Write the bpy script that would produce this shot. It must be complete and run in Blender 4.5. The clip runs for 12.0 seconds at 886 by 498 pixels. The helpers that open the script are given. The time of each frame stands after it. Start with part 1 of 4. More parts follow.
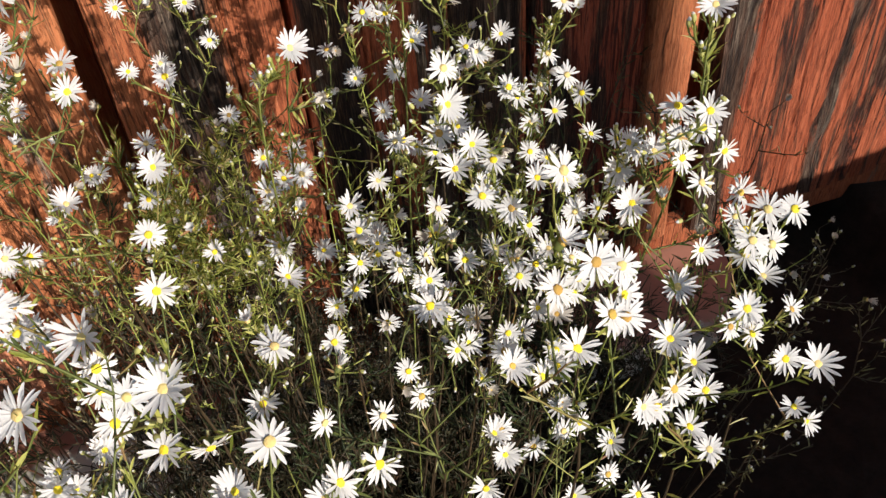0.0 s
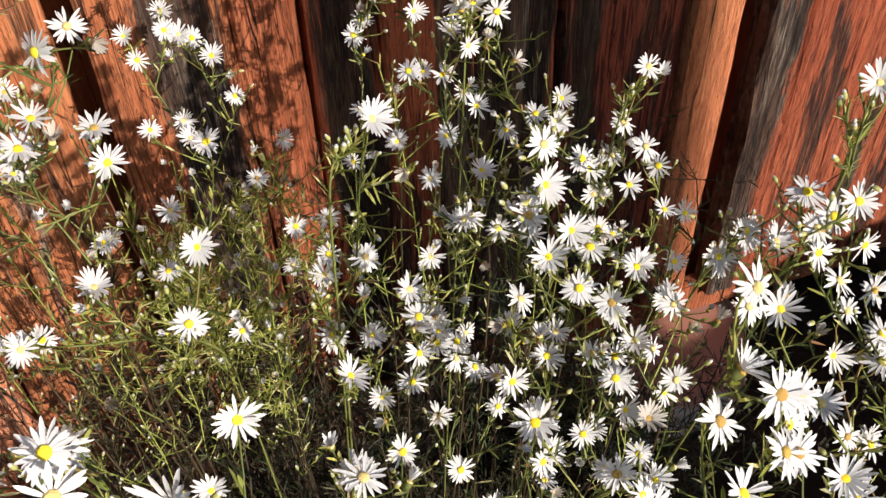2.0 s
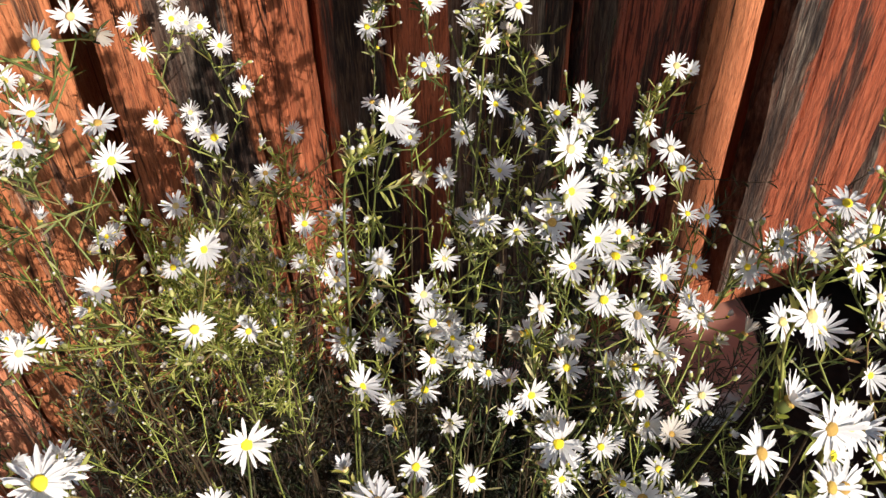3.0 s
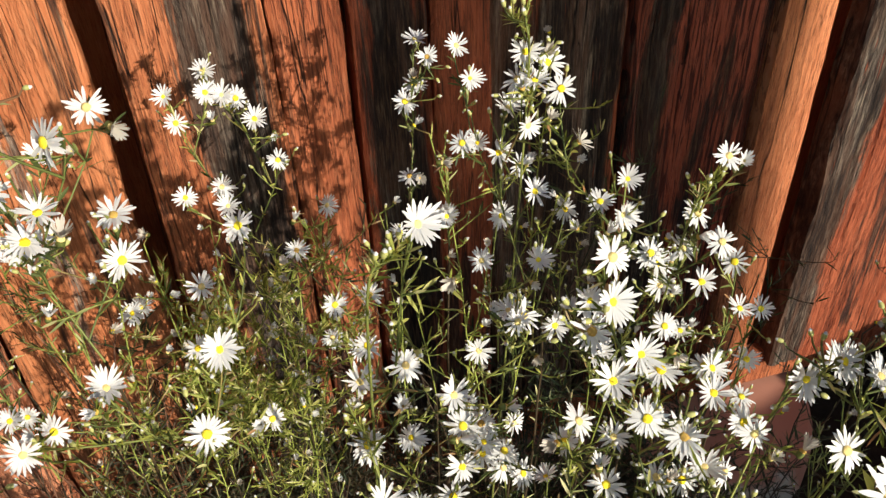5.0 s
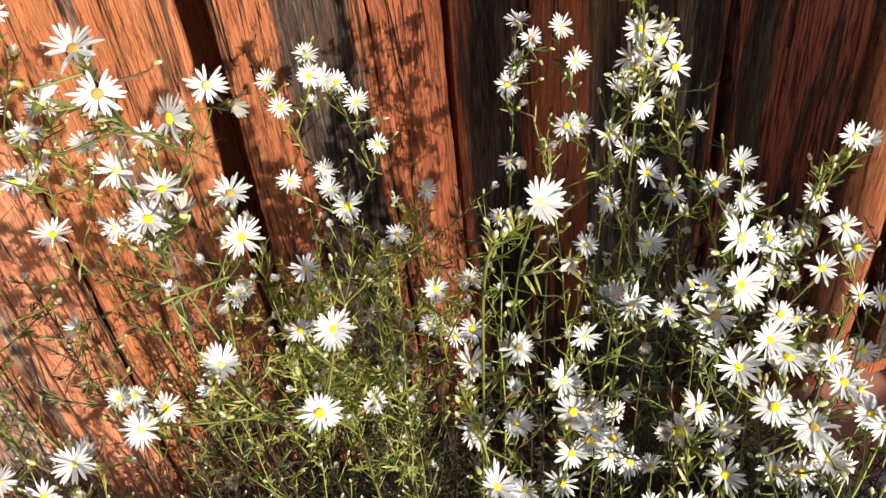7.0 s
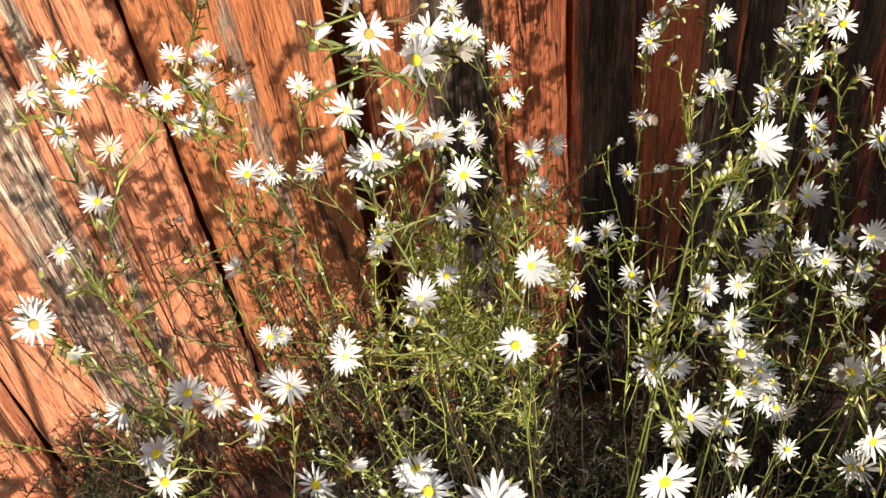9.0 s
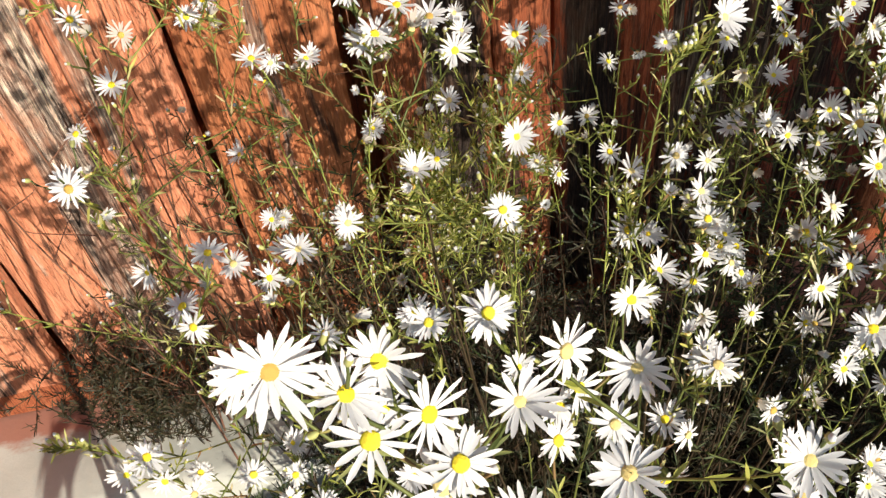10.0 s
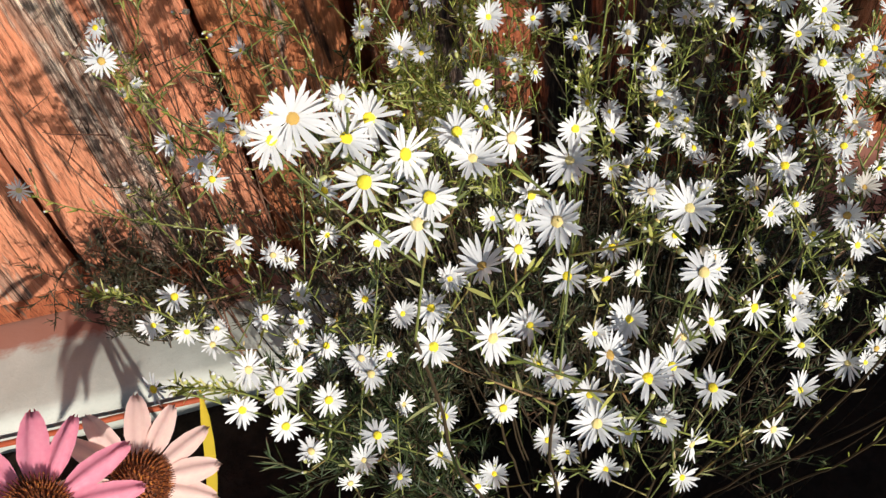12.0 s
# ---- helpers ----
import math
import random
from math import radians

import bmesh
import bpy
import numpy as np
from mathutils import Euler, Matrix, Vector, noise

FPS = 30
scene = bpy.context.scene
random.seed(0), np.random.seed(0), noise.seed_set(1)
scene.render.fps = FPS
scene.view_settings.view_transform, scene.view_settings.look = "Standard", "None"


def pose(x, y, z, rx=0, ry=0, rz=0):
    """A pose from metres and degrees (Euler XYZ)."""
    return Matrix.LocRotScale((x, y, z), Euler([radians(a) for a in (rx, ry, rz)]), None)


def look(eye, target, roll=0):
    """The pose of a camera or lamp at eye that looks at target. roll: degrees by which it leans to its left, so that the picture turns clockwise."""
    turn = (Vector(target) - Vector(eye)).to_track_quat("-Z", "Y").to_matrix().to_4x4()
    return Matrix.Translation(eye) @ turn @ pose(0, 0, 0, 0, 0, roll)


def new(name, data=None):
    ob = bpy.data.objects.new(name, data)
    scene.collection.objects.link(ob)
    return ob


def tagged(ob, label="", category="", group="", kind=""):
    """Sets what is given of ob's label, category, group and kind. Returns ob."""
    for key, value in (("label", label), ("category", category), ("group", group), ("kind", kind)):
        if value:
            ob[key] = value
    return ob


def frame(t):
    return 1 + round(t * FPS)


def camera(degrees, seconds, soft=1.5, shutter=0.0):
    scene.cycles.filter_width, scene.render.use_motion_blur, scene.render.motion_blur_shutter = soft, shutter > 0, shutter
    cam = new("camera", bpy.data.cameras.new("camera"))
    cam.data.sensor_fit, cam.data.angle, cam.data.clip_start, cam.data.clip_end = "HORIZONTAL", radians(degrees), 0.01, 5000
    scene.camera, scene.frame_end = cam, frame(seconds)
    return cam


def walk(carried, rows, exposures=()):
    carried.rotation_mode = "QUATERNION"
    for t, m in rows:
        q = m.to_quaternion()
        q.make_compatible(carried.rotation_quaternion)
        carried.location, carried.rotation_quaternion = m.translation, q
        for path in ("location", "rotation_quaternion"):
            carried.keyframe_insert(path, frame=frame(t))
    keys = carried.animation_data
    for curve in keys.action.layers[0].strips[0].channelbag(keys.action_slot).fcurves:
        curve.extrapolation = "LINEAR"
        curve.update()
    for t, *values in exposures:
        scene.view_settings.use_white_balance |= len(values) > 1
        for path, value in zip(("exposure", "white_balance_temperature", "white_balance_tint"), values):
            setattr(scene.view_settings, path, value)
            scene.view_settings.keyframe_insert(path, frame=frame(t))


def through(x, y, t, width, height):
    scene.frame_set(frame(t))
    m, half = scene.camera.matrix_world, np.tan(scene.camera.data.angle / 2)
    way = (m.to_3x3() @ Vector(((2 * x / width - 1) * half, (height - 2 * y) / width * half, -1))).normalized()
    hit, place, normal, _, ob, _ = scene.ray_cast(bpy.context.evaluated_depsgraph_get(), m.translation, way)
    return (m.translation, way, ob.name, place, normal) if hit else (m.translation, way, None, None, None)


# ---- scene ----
cam = camera(50.66, 12.0, soft=1.4)
PATH = [
    (0, (0.0605, -0.0223, 1.2546), (0.4266, 1.1443, -0.0664), -5.27),
    (0.5, (0.0573, -0.0014, 1.2463), (0.4407, 1.2089, -0.0298), -5.15),
    (1, (0.0539, 0.0196, 1.2425), (0.4432, 1.2463, -0.0158), -5.05),
    (1.5, (0.0416, 0.0361, 1.236), (0.4611, 1.2547, -0.0206), -3.58),
    (2, (0.031, 0.0485, 1.2306), (0.477, 1.2506, -0.0328), -2.28),
    (2.5, (0.0301, 0.059, 1.2276), (0.473, 1.2479, -0.0492), -1.88),
    (2.7, (0.0302, 0.0628, 1.2257), (0.4711, 1.2491, -0.0542), -1.66),
    (4.3, (0.0473, 0.0899, 1.2206), (0.4349, 1.3202, -0.0348), -2.34),
    (4.5, (0.0487, 0.0935, 1.2218), (0.4325, 1.3372, -0.0215), -2.52),
    (5, (0.0494, 0.0992, 1.2214), (0.4236, 1.3746, 0.0075), -2.95),
    (5.5, (0.05, 0.104, 1.22), (0.397, 1.3933, 0.0128), -3.88),
    (6, (0.0497, 0.1049, 1.2155), (0.3547, 1.4021, 0.0054), -5.06),
    (6.5, (0.0449, 0.1037, 1.2132), (0.3092, 1.4066, -0.0003), -6.09),
    (7, (0.0354, 0.1048, 1.2147), (0.2635, 1.4126, -0.0009), -6.82),
    (7.2, (0.0285, 0.1053, 1.2159), (0.2487, 1.4159, 0.002), -6.89),
    (8.8, (-0.0282, 0.1047, 1.2292), (0.1282, 1.4041, -0.0067), -7.83),
    (9, (-0.0353, 0.0984, 1.2271), (0.1187, 1.3793, -0.0281), -7.7),
    (9.5, (-0.0412, 0.0778, 1.2292), (0.0928, 1.2804, -0.1034), -8.25),
    (10, (-0.0467, 0.0592, 1.2425), (0.0975, 1.2151, -0.1298), -8.2),
    (10.5, (-0.0517, 0.0382, 1.2623), (0.1101, 1.1749, -0.124), -7.89),
    (11, (-0.056, 0.0165, 1.2803), (0.1147, 1.1351, -0.1195), -7.83),
    (11.5, (-0.0581, 0.0034, 1.281), (0.1, 1.0954, -0.1412), -8.25),
    (12, (-0.056, -0.012, 1.2707), (0.0716, 1.0485, -0.1782), -9.24),
]
EXPOSURES = [
    (0.0, -0.02, 6550, 13), (2.5, 0.12, 6550, 14), (4.5, 0.18, 6500, 14), (5.2, 0.16, 6850, 6), (7.0, 0.25, 6600, 9),
    (9.0, 0.32, 6900, 9), (10.0, 0.22, 6700, 10), (11.0, -0.05, 6400, 10), (12.0, -0.13, 6250, 10),
]
walk(cam, [(t, look(eye, target, roll)) for t, eye, target, roll in PATH], EXPOSURES)

# ---- light ----
SUN_TO = Vector((0.40, -1.0, 0.42)).normalized()
world = bpy.data.worlds.new("sky")
scene.world = world
world.use_nodes = True
wn = world.node_tree.nodes
sky = wn.new("ShaderNodeTexSky")
sky.sky_type = "NISHITA"
sky.sun_disc = False
sky.sun_elevation = math.asin(SUN_TO.z)
sky.sun_rotation = math.atan2(SUN_TO.x, SUN_TO.y)
world.node_tree.links.new(sky.outputs[0], wn["Background"].inputs[0])
wn["Background"].inputs[1].default_value = 0.116
sun = new("sun", bpy.data.lights.new("sun", "SUN"))
sun.data.energy = 5.7
sun.data.angle = radians(0.5)
sun.data.color = (1.0, 0.94, 0.87)
sun.matrix_world = look(SUN_TO * 5, (0, 0, 0))

# ---- materials ----


class Nodes:
    """A small writer of node materials."""

    def __init__(self, name):
        self.mat = bpy.data.materials.new(name)
        self.mat.use_nodes = True
        self.tree = self.mat.node_tree
        self.bsdf = self.tree.nodes["Principled BSDF"]
        self.out = self.tree.nodes["Material Output"]

    def add(self, kind, **sets):
        n = self.tree.nodes.new(kind)
        for key, value in sets.items():
            n.inputs[key].default_value = value
        return n

    def link(self, a, b):
        self.tree.links.new(a, b)

    def coords(self, scale, kind="Object", offset=(0, 0, 0)):
        c, m = self.add("ShaderNodeTexCoord"), self.add("ShaderNodeMapping")
        m.inputs["Scale"].default_value = scale
        m.inputs["Location"].default_value = offset
        self.link(c.outputs[kind], m.inputs["Vector"])
        return m.outputs[0]

    def noise(self, scale, detail=4.0, rough=0.6, offset=(0, 0, 0), distortion=0.0):
        n = self.add("ShaderNodeTexNoise", Scale=1.0, Detail=detail, Roughness=rough, Distortion=distortion)
        self.link(self.coords(scale, offset=offset), n.inputs["Vector"])
        return n.outputs["Fac"]

    def ramp(self, fac, stops):
        r = self.add("ShaderNodeValToRGB")
        e = r.color_ramp.elements
        while len(e) < len(stops):
            e.new(0.5)
        for el, (at, col) in zip(e, stops):
            el.position, el.color = at, (*col, 1)
        self.link(fac, r.inputs[0])
        return r.outputs[0]

    def mix(self, fac, a, b):
        m = self.add("ShaderNodeMix")
        m.data_type = "RGBA"
        for value, key in ((fac, 0), (a, 6), (b, 7)):
            if isinstance(value, (int, float)):
                m.inputs[key].default_value = value
            elif isinstance(value, tuple):
                m.inputs[key].default_value = (*value, 1)
            else:
                self.link(value, m.inputs[key])
        return m.outputs[2]

    def math(self, op, a, b=0.0, clamp=False):
        m = self.add("ShaderNodeMath")
        m.operation, m.use_clamp = op, clamp
        for n, value in enumerate((a, b)):
            if isinstance(value, (int, float)):
                m.inputs[n].default_value = value
            else:
                self.link(value, m.inputs[n])
        return m.outputs[0]

    def span(self, fac, low, high, to_low=0.0, to_high=1.0):
        m = self.add("ShaderNodeMapRange")
        m.interpolation_type = "SMOOTHSTEP"
        for key, value in (("From Min", low), ("From Max", high), ("To Min", to_low), ("To Max", to_high)):
            m.inputs[key].default_value = value
        self.link(fac, m.inputs["Value"])
        return m.outputs[0]

    def bump(self, height, strength, distance):
        b = self.add("ShaderNodeBump", Strength=strength, Distance=distance)
        self.link(height, b.inputs["Height"])
        self.link(b.outputs[0], self.bsdf.inputs["Normal"])

    def base(self, colour, rough=0.7, spec=0.3):
        if isinstance(colour, tuple):
            self.bsdf.inputs["Base Color"].default_value = (*colour, 1)
        else:
            self.link(colour, self.bsdf.inputs["Base Color"])
        if isinstance(rough, float):
            self.bsdf.inputs["Roughness"].default_value = rough
        else:
            self.link(rough, self.bsdf.inputs["Roughness"])
        self.bsdf.inputs["Specular IOR Level"].default_value = spec

    def thin(self, colour, share):
        """Lets a share of the light through, as a petal or a leaf does."""
        t = self.add("ShaderNodeBsdfTranslucent")
        m = self.add("ShaderNodeMixShader")
        m.inputs[0].default_value = share
        if isinstance(colour, tuple):
            t.inputs[0].default_value = (*colour, 1)
        else:
            self.link(colour, t.inputs[0])
        self.link(self.bsdf.outputs[0], m.inputs[1])
        self.link(t.outputs[0], m.inputs[2])
        self.link(m.outputs[0], self.out.inputs[0])


def stained_wood(name, seed, band=(9.0, 9.1), scatter=0.2, tone=1.0, stain=(0.41, 0.118, 0.046), rings=0.0, grit=1.0, grime_shade=0.0):
    """Rough-sawn timber with a worn red-orange stain. band: from which to which x the stain has weathered off; scatter: how much
    of the rest is flaked; tone: how pale the bare wood is; rings: how much the year rings stand out;
    grit: how dark its fine grain is; grime: how much of it has gone black."""
    n = Nodes(name)
    off = (seed * 3.17, seed * 1.3, seed * 5.71)
    grain = n.noise((190, 40, 6), 7, 0.72, off, 0.5)
    fibre = n.noise((620, 120, 44), 4, 0.65, off)
    dash = n.noise((980, 160, 75), 2, 0.5, off)
    patch = n.noise((42, 14, 7), 6, 0.66, off, 0.7)
    broad = n.noise((11, 5, 3.2), 4, 0.55, off, 0.4)
    split = n.math("ABSOLUTE", n.math("SUBTRACT", n.noise((30, 20, 1.1), 4, 0.5, off, 0.5), 0.5))
    cracks = n.span(n.math("ADD", split, n.math("MULTIPLY", broad, 0.012)), 0.004, 0.013)
    sep = n.add("ShaderNodeSeparateXYZ")
    n.link(n.coords((1, 1, 1)), sep.inputs[0])
    ragged = n.math("ADD", sep.outputs[0], n.math("MULTIPLY", n.math("SUBTRACT", n.math("ADD", n.math("MULTIPLY", patch, 0.6), n.math("MULTIPLY", grain, 0.4)), 0.5), 0.085))
    inside = n.math("MULTIPLY", n.span(ragged, band[0] - 0.004, band[0] + 0.004), n.math("SUBTRACT", 1.0, n.span(ragged, band[1] - 0.004, band[1] + 0.004)))
    flakes = n.span(n.math("ADD", n.math("MULTIPLY", patch, 0.62), n.math("MULTIPLY", grain, 0.38)), 0.70 - 0.30 * scatter, 0.74 - 0.30 * scatter)
    keep = n.span(n.math("ADD", n.math("MULTIPLY", grain, 0.5), n.math("MULTIPLY", patch, 0.5)), 0.36, 0.42)
    mask = n.math("MAXIMUM", n.math("MULTIPLY", inside, keep), flakes)
    red = n.mix(n.span(broad, 0.25, 0.75), tuple(c * k for c, k in zip(stain, (1.12, 1.2, 1.25))), tuple(c * k for c, k in zip(stain, (0.70, 0.58, 0.55))))
    red = n.mix(n.span(fibre, 0.40, 0.80, 0.0, 0.6), red, tuple(c * k for c, k in zip(stain, (1.25, 1.7, 2.0))))
    red = n.mix(n.span(grain, 0.34, 0.46, 0.65 * grit, 0.0), red, tuple(c * k for c, k in zip(stain, (0.30, 0.22, 0.25))))
    red = n.mix(n.span(dash, 0.36, 0.46, 0.7 * grit, 0.0), red, tuple(c * k for c, k in zip(stain, (0.38, 0.28, 0.3))))
    ring = n.span(n.noise((240, 40, 10), 3, 0.55, (off[2], off[0], off[1]), 0.9), 0.43, 0.50)
    hair = n.span(n.math("ABSOLUTE", n.math("SUBTRACT", n.noise((230, 60, 16), 3, 0.6, (off[1], off[2], off[0]), 0.3), 0.5)), 0.004, 0.022)
    red = n.mix(n.math("MULTIPLY", n.math("SUBTRACT", 1.0, ring), rings), red, tuple(c * k for c, k in zip(stain, (0.16, 0.12, 0.14))))
    bare = n.ramp(n.math("ADD", n.math("MULTIPLY", grain, 0.55), n.math("MULTIPLY", fibre, 0.45)), [(0.40, (0.008, 0.006, 0.005)), (0.46, tuple(tone * c for c in (0.035, 0.026, 0.02))), (0.53, tuple(tone * c for c in (0.10, 0.078, 0.06))), (0.62, tuple(tone * c for c in (0.26, 0.205, 0.145)))])
    bare = n.mix(n.span(patch, 0.40, 0.62, 0.0, 0.7), bare, tuple(tone * c for c in (0.105, 0.048, 0.028)))
    colour = n.mix(mask, red, bare)
    colour = n.mix(n.math("SUBTRACT", 1.0, cracks), colour, (0.012, 0.008, 0.006))
    colour = n.mix(n.span(hair, 0.0, 1.0, 0.5 * grit, 0.0), colour, (0.02, 0.012, 0.009))
    if grime_shade > 0.0:
        blackened = n.math("ADD", n.math("MULTIPLY", n.noise((26, 10, 3.4), 5, 0.62, (off[1], off[0], off[2]), 0.8), 0.72), n.math("MULTIPLY", grain, 0.28))
        black = n.ramp(n.math("ADD", n.math("MULTIPLY", fibre, 0.6), n.math("MULTIPLY", patch, 0.4)), [(0.38, (0.007, 0.005, 0.005)), (0.50, (0.026, 0.015, 0.011)), (0.58, (0.085, 0.045, 0.026)), (0.66, (0.15, 0.115, 0.08))])
        colour = n.mix(n.span(blackened, 0.60 - 0.22 * grime_shade, 0.67 - 0.22 * grime_shade, 0.0, 0.93), colour, black)
    n.base(colour, 0.72, 0.25)
    rough = n.math("MULTIPLY", n.math("ADD", n.math("MULTIPLY", mask, 0.9), 0.45), grain)
    h = n.math("ADD", n.math("ADD", rough, n.math("ADD", n.math("MULTIPLY", ring, 0.35 * rings), n.math("MULTIPLY", hair, 0.25))), n.math("ADD", n.math("MULTIPLY", fibre, 0.22), n.math("MULTIPLY", dash, 0.10)))
    h = n.math("SUBTRACT", n.math("ADD", h, n.math("MULTIPLY", cracks, 0.8)), n.math("MULTIPLY", mask, 0.5))
    n.bump(h, 1.0, 0.0055)
    return n.mat


def soil_material():
    n = Nodes("soil")
    a, b = n.noise((38, 38, 38), 8, 0.7), n.noise((6, 6, 6), 4)
    n.base(n.mix(b, n.ramp(a, [(0.3, (0.010, 0.007, 0.005)), (0.7, (0.05, 0.035, 0.024))]), (0.03, 0.02, 0.013)), 0.95, 0.1)
    n.bump(a, 1.0, 0.02)
    return n.mat


def concrete_material():
    """Pale cast concrete, with red stain run down onto it along the back."""
    n = Nodes("pale_concrete")
    fine, cloud, spill = n.noise((240, 240, 240), 5, 0.7), n.noise((14, 14, 14), 5, 0.6), n.noise((26, 40, 26), 5, 0.65)
    sep = n.add("ShaderNodeSeparateXYZ")
    n.link(n.coords((1, 1, 1)), sep.inputs[0])
    red = n.span(n.math("ADD", n.math("ADD", sep.outputs[1], n.math("MULTIPLY", n.span(sep.outputs[0], 0.1, 0.55), 0.10)), n.math("MULTIPLY", n.math("SUBTRACT", spill, 0.5), 0.05)), 0.694, 0.714)
    pale = n.ramp(cloud, [(0.3, (0.42, 0.42, 0.35)), (0.7, (0.57, 0.565, 0.48))])
    pale = n.mix(n.span(fine, 0.55, 0.8, 0.0, 0.5), pale, (0.34, 0.32, 0.27))
    n.base(n.mix(n.math("MULTIPLY", red, 0.85), pale, (0.37, 0.125, 0.07)), 0.85, 0.2)
    n.bump(fine, 0.4, 0.0015)
    return n.mat


def petal_material(name, low, high, through=0.25):
    n = Nodes(name)
    v = n.noise((500, 500, 500), 3)
    col = n.mix(v, low, high)
    n.base(col, 0.6, 0.2)
    n.thin(high, through)
    return n.mat


def object_tint(n, stops):
    info = n.add("ShaderNodeObjectInfo")
    return n.ramp(info.outputs["Random"], stops)


def disc_material(name, low, high):
    n = Nodes(name)
    tint = object_tint(n, [(0.0, low), (1.0, high)])
    grain = n.noise((2500, 2500, 2500), 2)
    n.base(n.mix(n.span(grain, 0.3, 0.7), tint, tuple(0.8 * c for c in high)), 0.8, 0.1)
    n.bump(grain, 0.4, 0.0004)
    return n.mat


def leaf_material(name, stops, through=0.3):
    n = Nodes(name)
    geo = n.add("ShaderNodeNewGeometry")
    tint = n.ramp(geo.outputs["Random Per Island"], stops)
    n.base(tint, 0.55, 0.35)
    n.thin(tint, through)
    return n.mat


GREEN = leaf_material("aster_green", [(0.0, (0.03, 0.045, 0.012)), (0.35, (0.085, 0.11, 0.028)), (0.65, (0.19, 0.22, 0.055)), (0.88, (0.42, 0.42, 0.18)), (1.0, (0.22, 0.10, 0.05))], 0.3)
# Yellow-green leaves, their colour raised in brightness to look sunlit.
BRIGHT = leaf_material("sunlit_green", [(0.0, (0.06, 0.09, 0.015)), (0.35, (0.27, 0.31, 0.05)), (0.75, (0.62, 0.61, 0.16)), (0.92, (0.76, 0.72, 0.38)), (1.0, (0.42, 0.20, 0.08))], 0.45)
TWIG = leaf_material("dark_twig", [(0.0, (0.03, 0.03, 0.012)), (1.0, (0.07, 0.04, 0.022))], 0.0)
OLIVE = leaf_material("ageing_leaf", [(0.0, (0.03, 0.028, 0.012)), (0.4, (0.085, 0.08, 0.03)), (0.7, (0.26, 0.24, 0.09)), (0.85, (0.42, 0.38, 0.17)), (1.0, (0.12, 0.045, 0.03))], 0.2)
# Brown dead leaves, darkened further for the shade low in the clump.
WITHERED_SHADED = leaf_material("withered_shaded_leaf", [(0.0, (0.02, 0.022, 0.01)), (0.6, (0.045, 0.045, 0.018)), (1.0, (0.085, 0.045, 0.022))], 0.1)
SHOOT_STEM = leaf_material("shoot_stem", [(0.0, (0.20, 0.25, 0.045)), (0.75, (0.30, 0.33, 0.07)), (1.0, (0.20, 0.10, 0.05))], 0.0)
# Green lowered in brightness for the shade beneath the flower heads.
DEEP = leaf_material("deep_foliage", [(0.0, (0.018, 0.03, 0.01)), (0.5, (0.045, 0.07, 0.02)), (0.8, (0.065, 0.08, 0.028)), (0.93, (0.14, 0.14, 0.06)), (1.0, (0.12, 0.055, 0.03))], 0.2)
STALK = leaf_material("aster_stalk", [(0.0, (0.07, 0.09, 0.022)), (0.5, (0.14, 0.16, 0.04)), (0.85, (0.27, 0.29, 0.07)), (1.0, (0.20, 0.09, 0.05))], 0.05)
BUD = leaf_material("bud_green", [(0.0, (0.34, 0.36, 0.08)), (1.0, (0.52, 0.50, 0.20))], 0.15)
WHITE = petal_material("white_petal", (0.62, 0.615, 0.585), (0.77, 0.765, 0.74), 0.22)
FADED = petal_material("faded_petal", (0.48, 0.43, 0.36), (0.66, 0.62, 0.54), 0.25)
DISC_TINTS = [
    disc_material("fresh_disc", (0.95, 0.84, 0.08), (0.95, 0.72, 0.04)),
    disc_material("pale_disc", (0.90, 0.76, 0.28), (0.82, 0.62, 0.24)),
    disc_material("aged_disc", (0.76, 0.54, 0.10), (0.54, 0.33, 0.09)),
]
SOIL = soil_material()
CONCRETE = concrete_material()
DARKWOOD = stained_wood("backing_stain", 31, scatter=0.0, stain=(0.62, 0.18, 0.07), grit=0.3)

# ---- mesh helpers ----


def mesh_object(name, verts, faces, material, parent=None, label="", smooth=False):
    me = bpy.data.meshes.new(name)
    me.from_pydata(verts, [], faces)
    me.materials.append(material)
    if smooth:
        me.shade_smooth()
    ob = new(name, me)
    if parent:
        ob.parent = parent
    return tagged(ob, label)


def part(name, bm, material, parent=None, label="", smooth=True):
    me = bpy.data.meshes.new(name)
    bm.to_mesh(me)
    bm.free()
    me.materials.append(material)
    if smooth:
        me.shade_smooth()
    ob = new(name, me)
    if parent:
        ob.parent = parent
    return tagged(ob, label)


def linked(name, me, parent, m):
    ob = new(name, me)
    ob.parent = parent
    ob.matrix_basis = m
    return ob


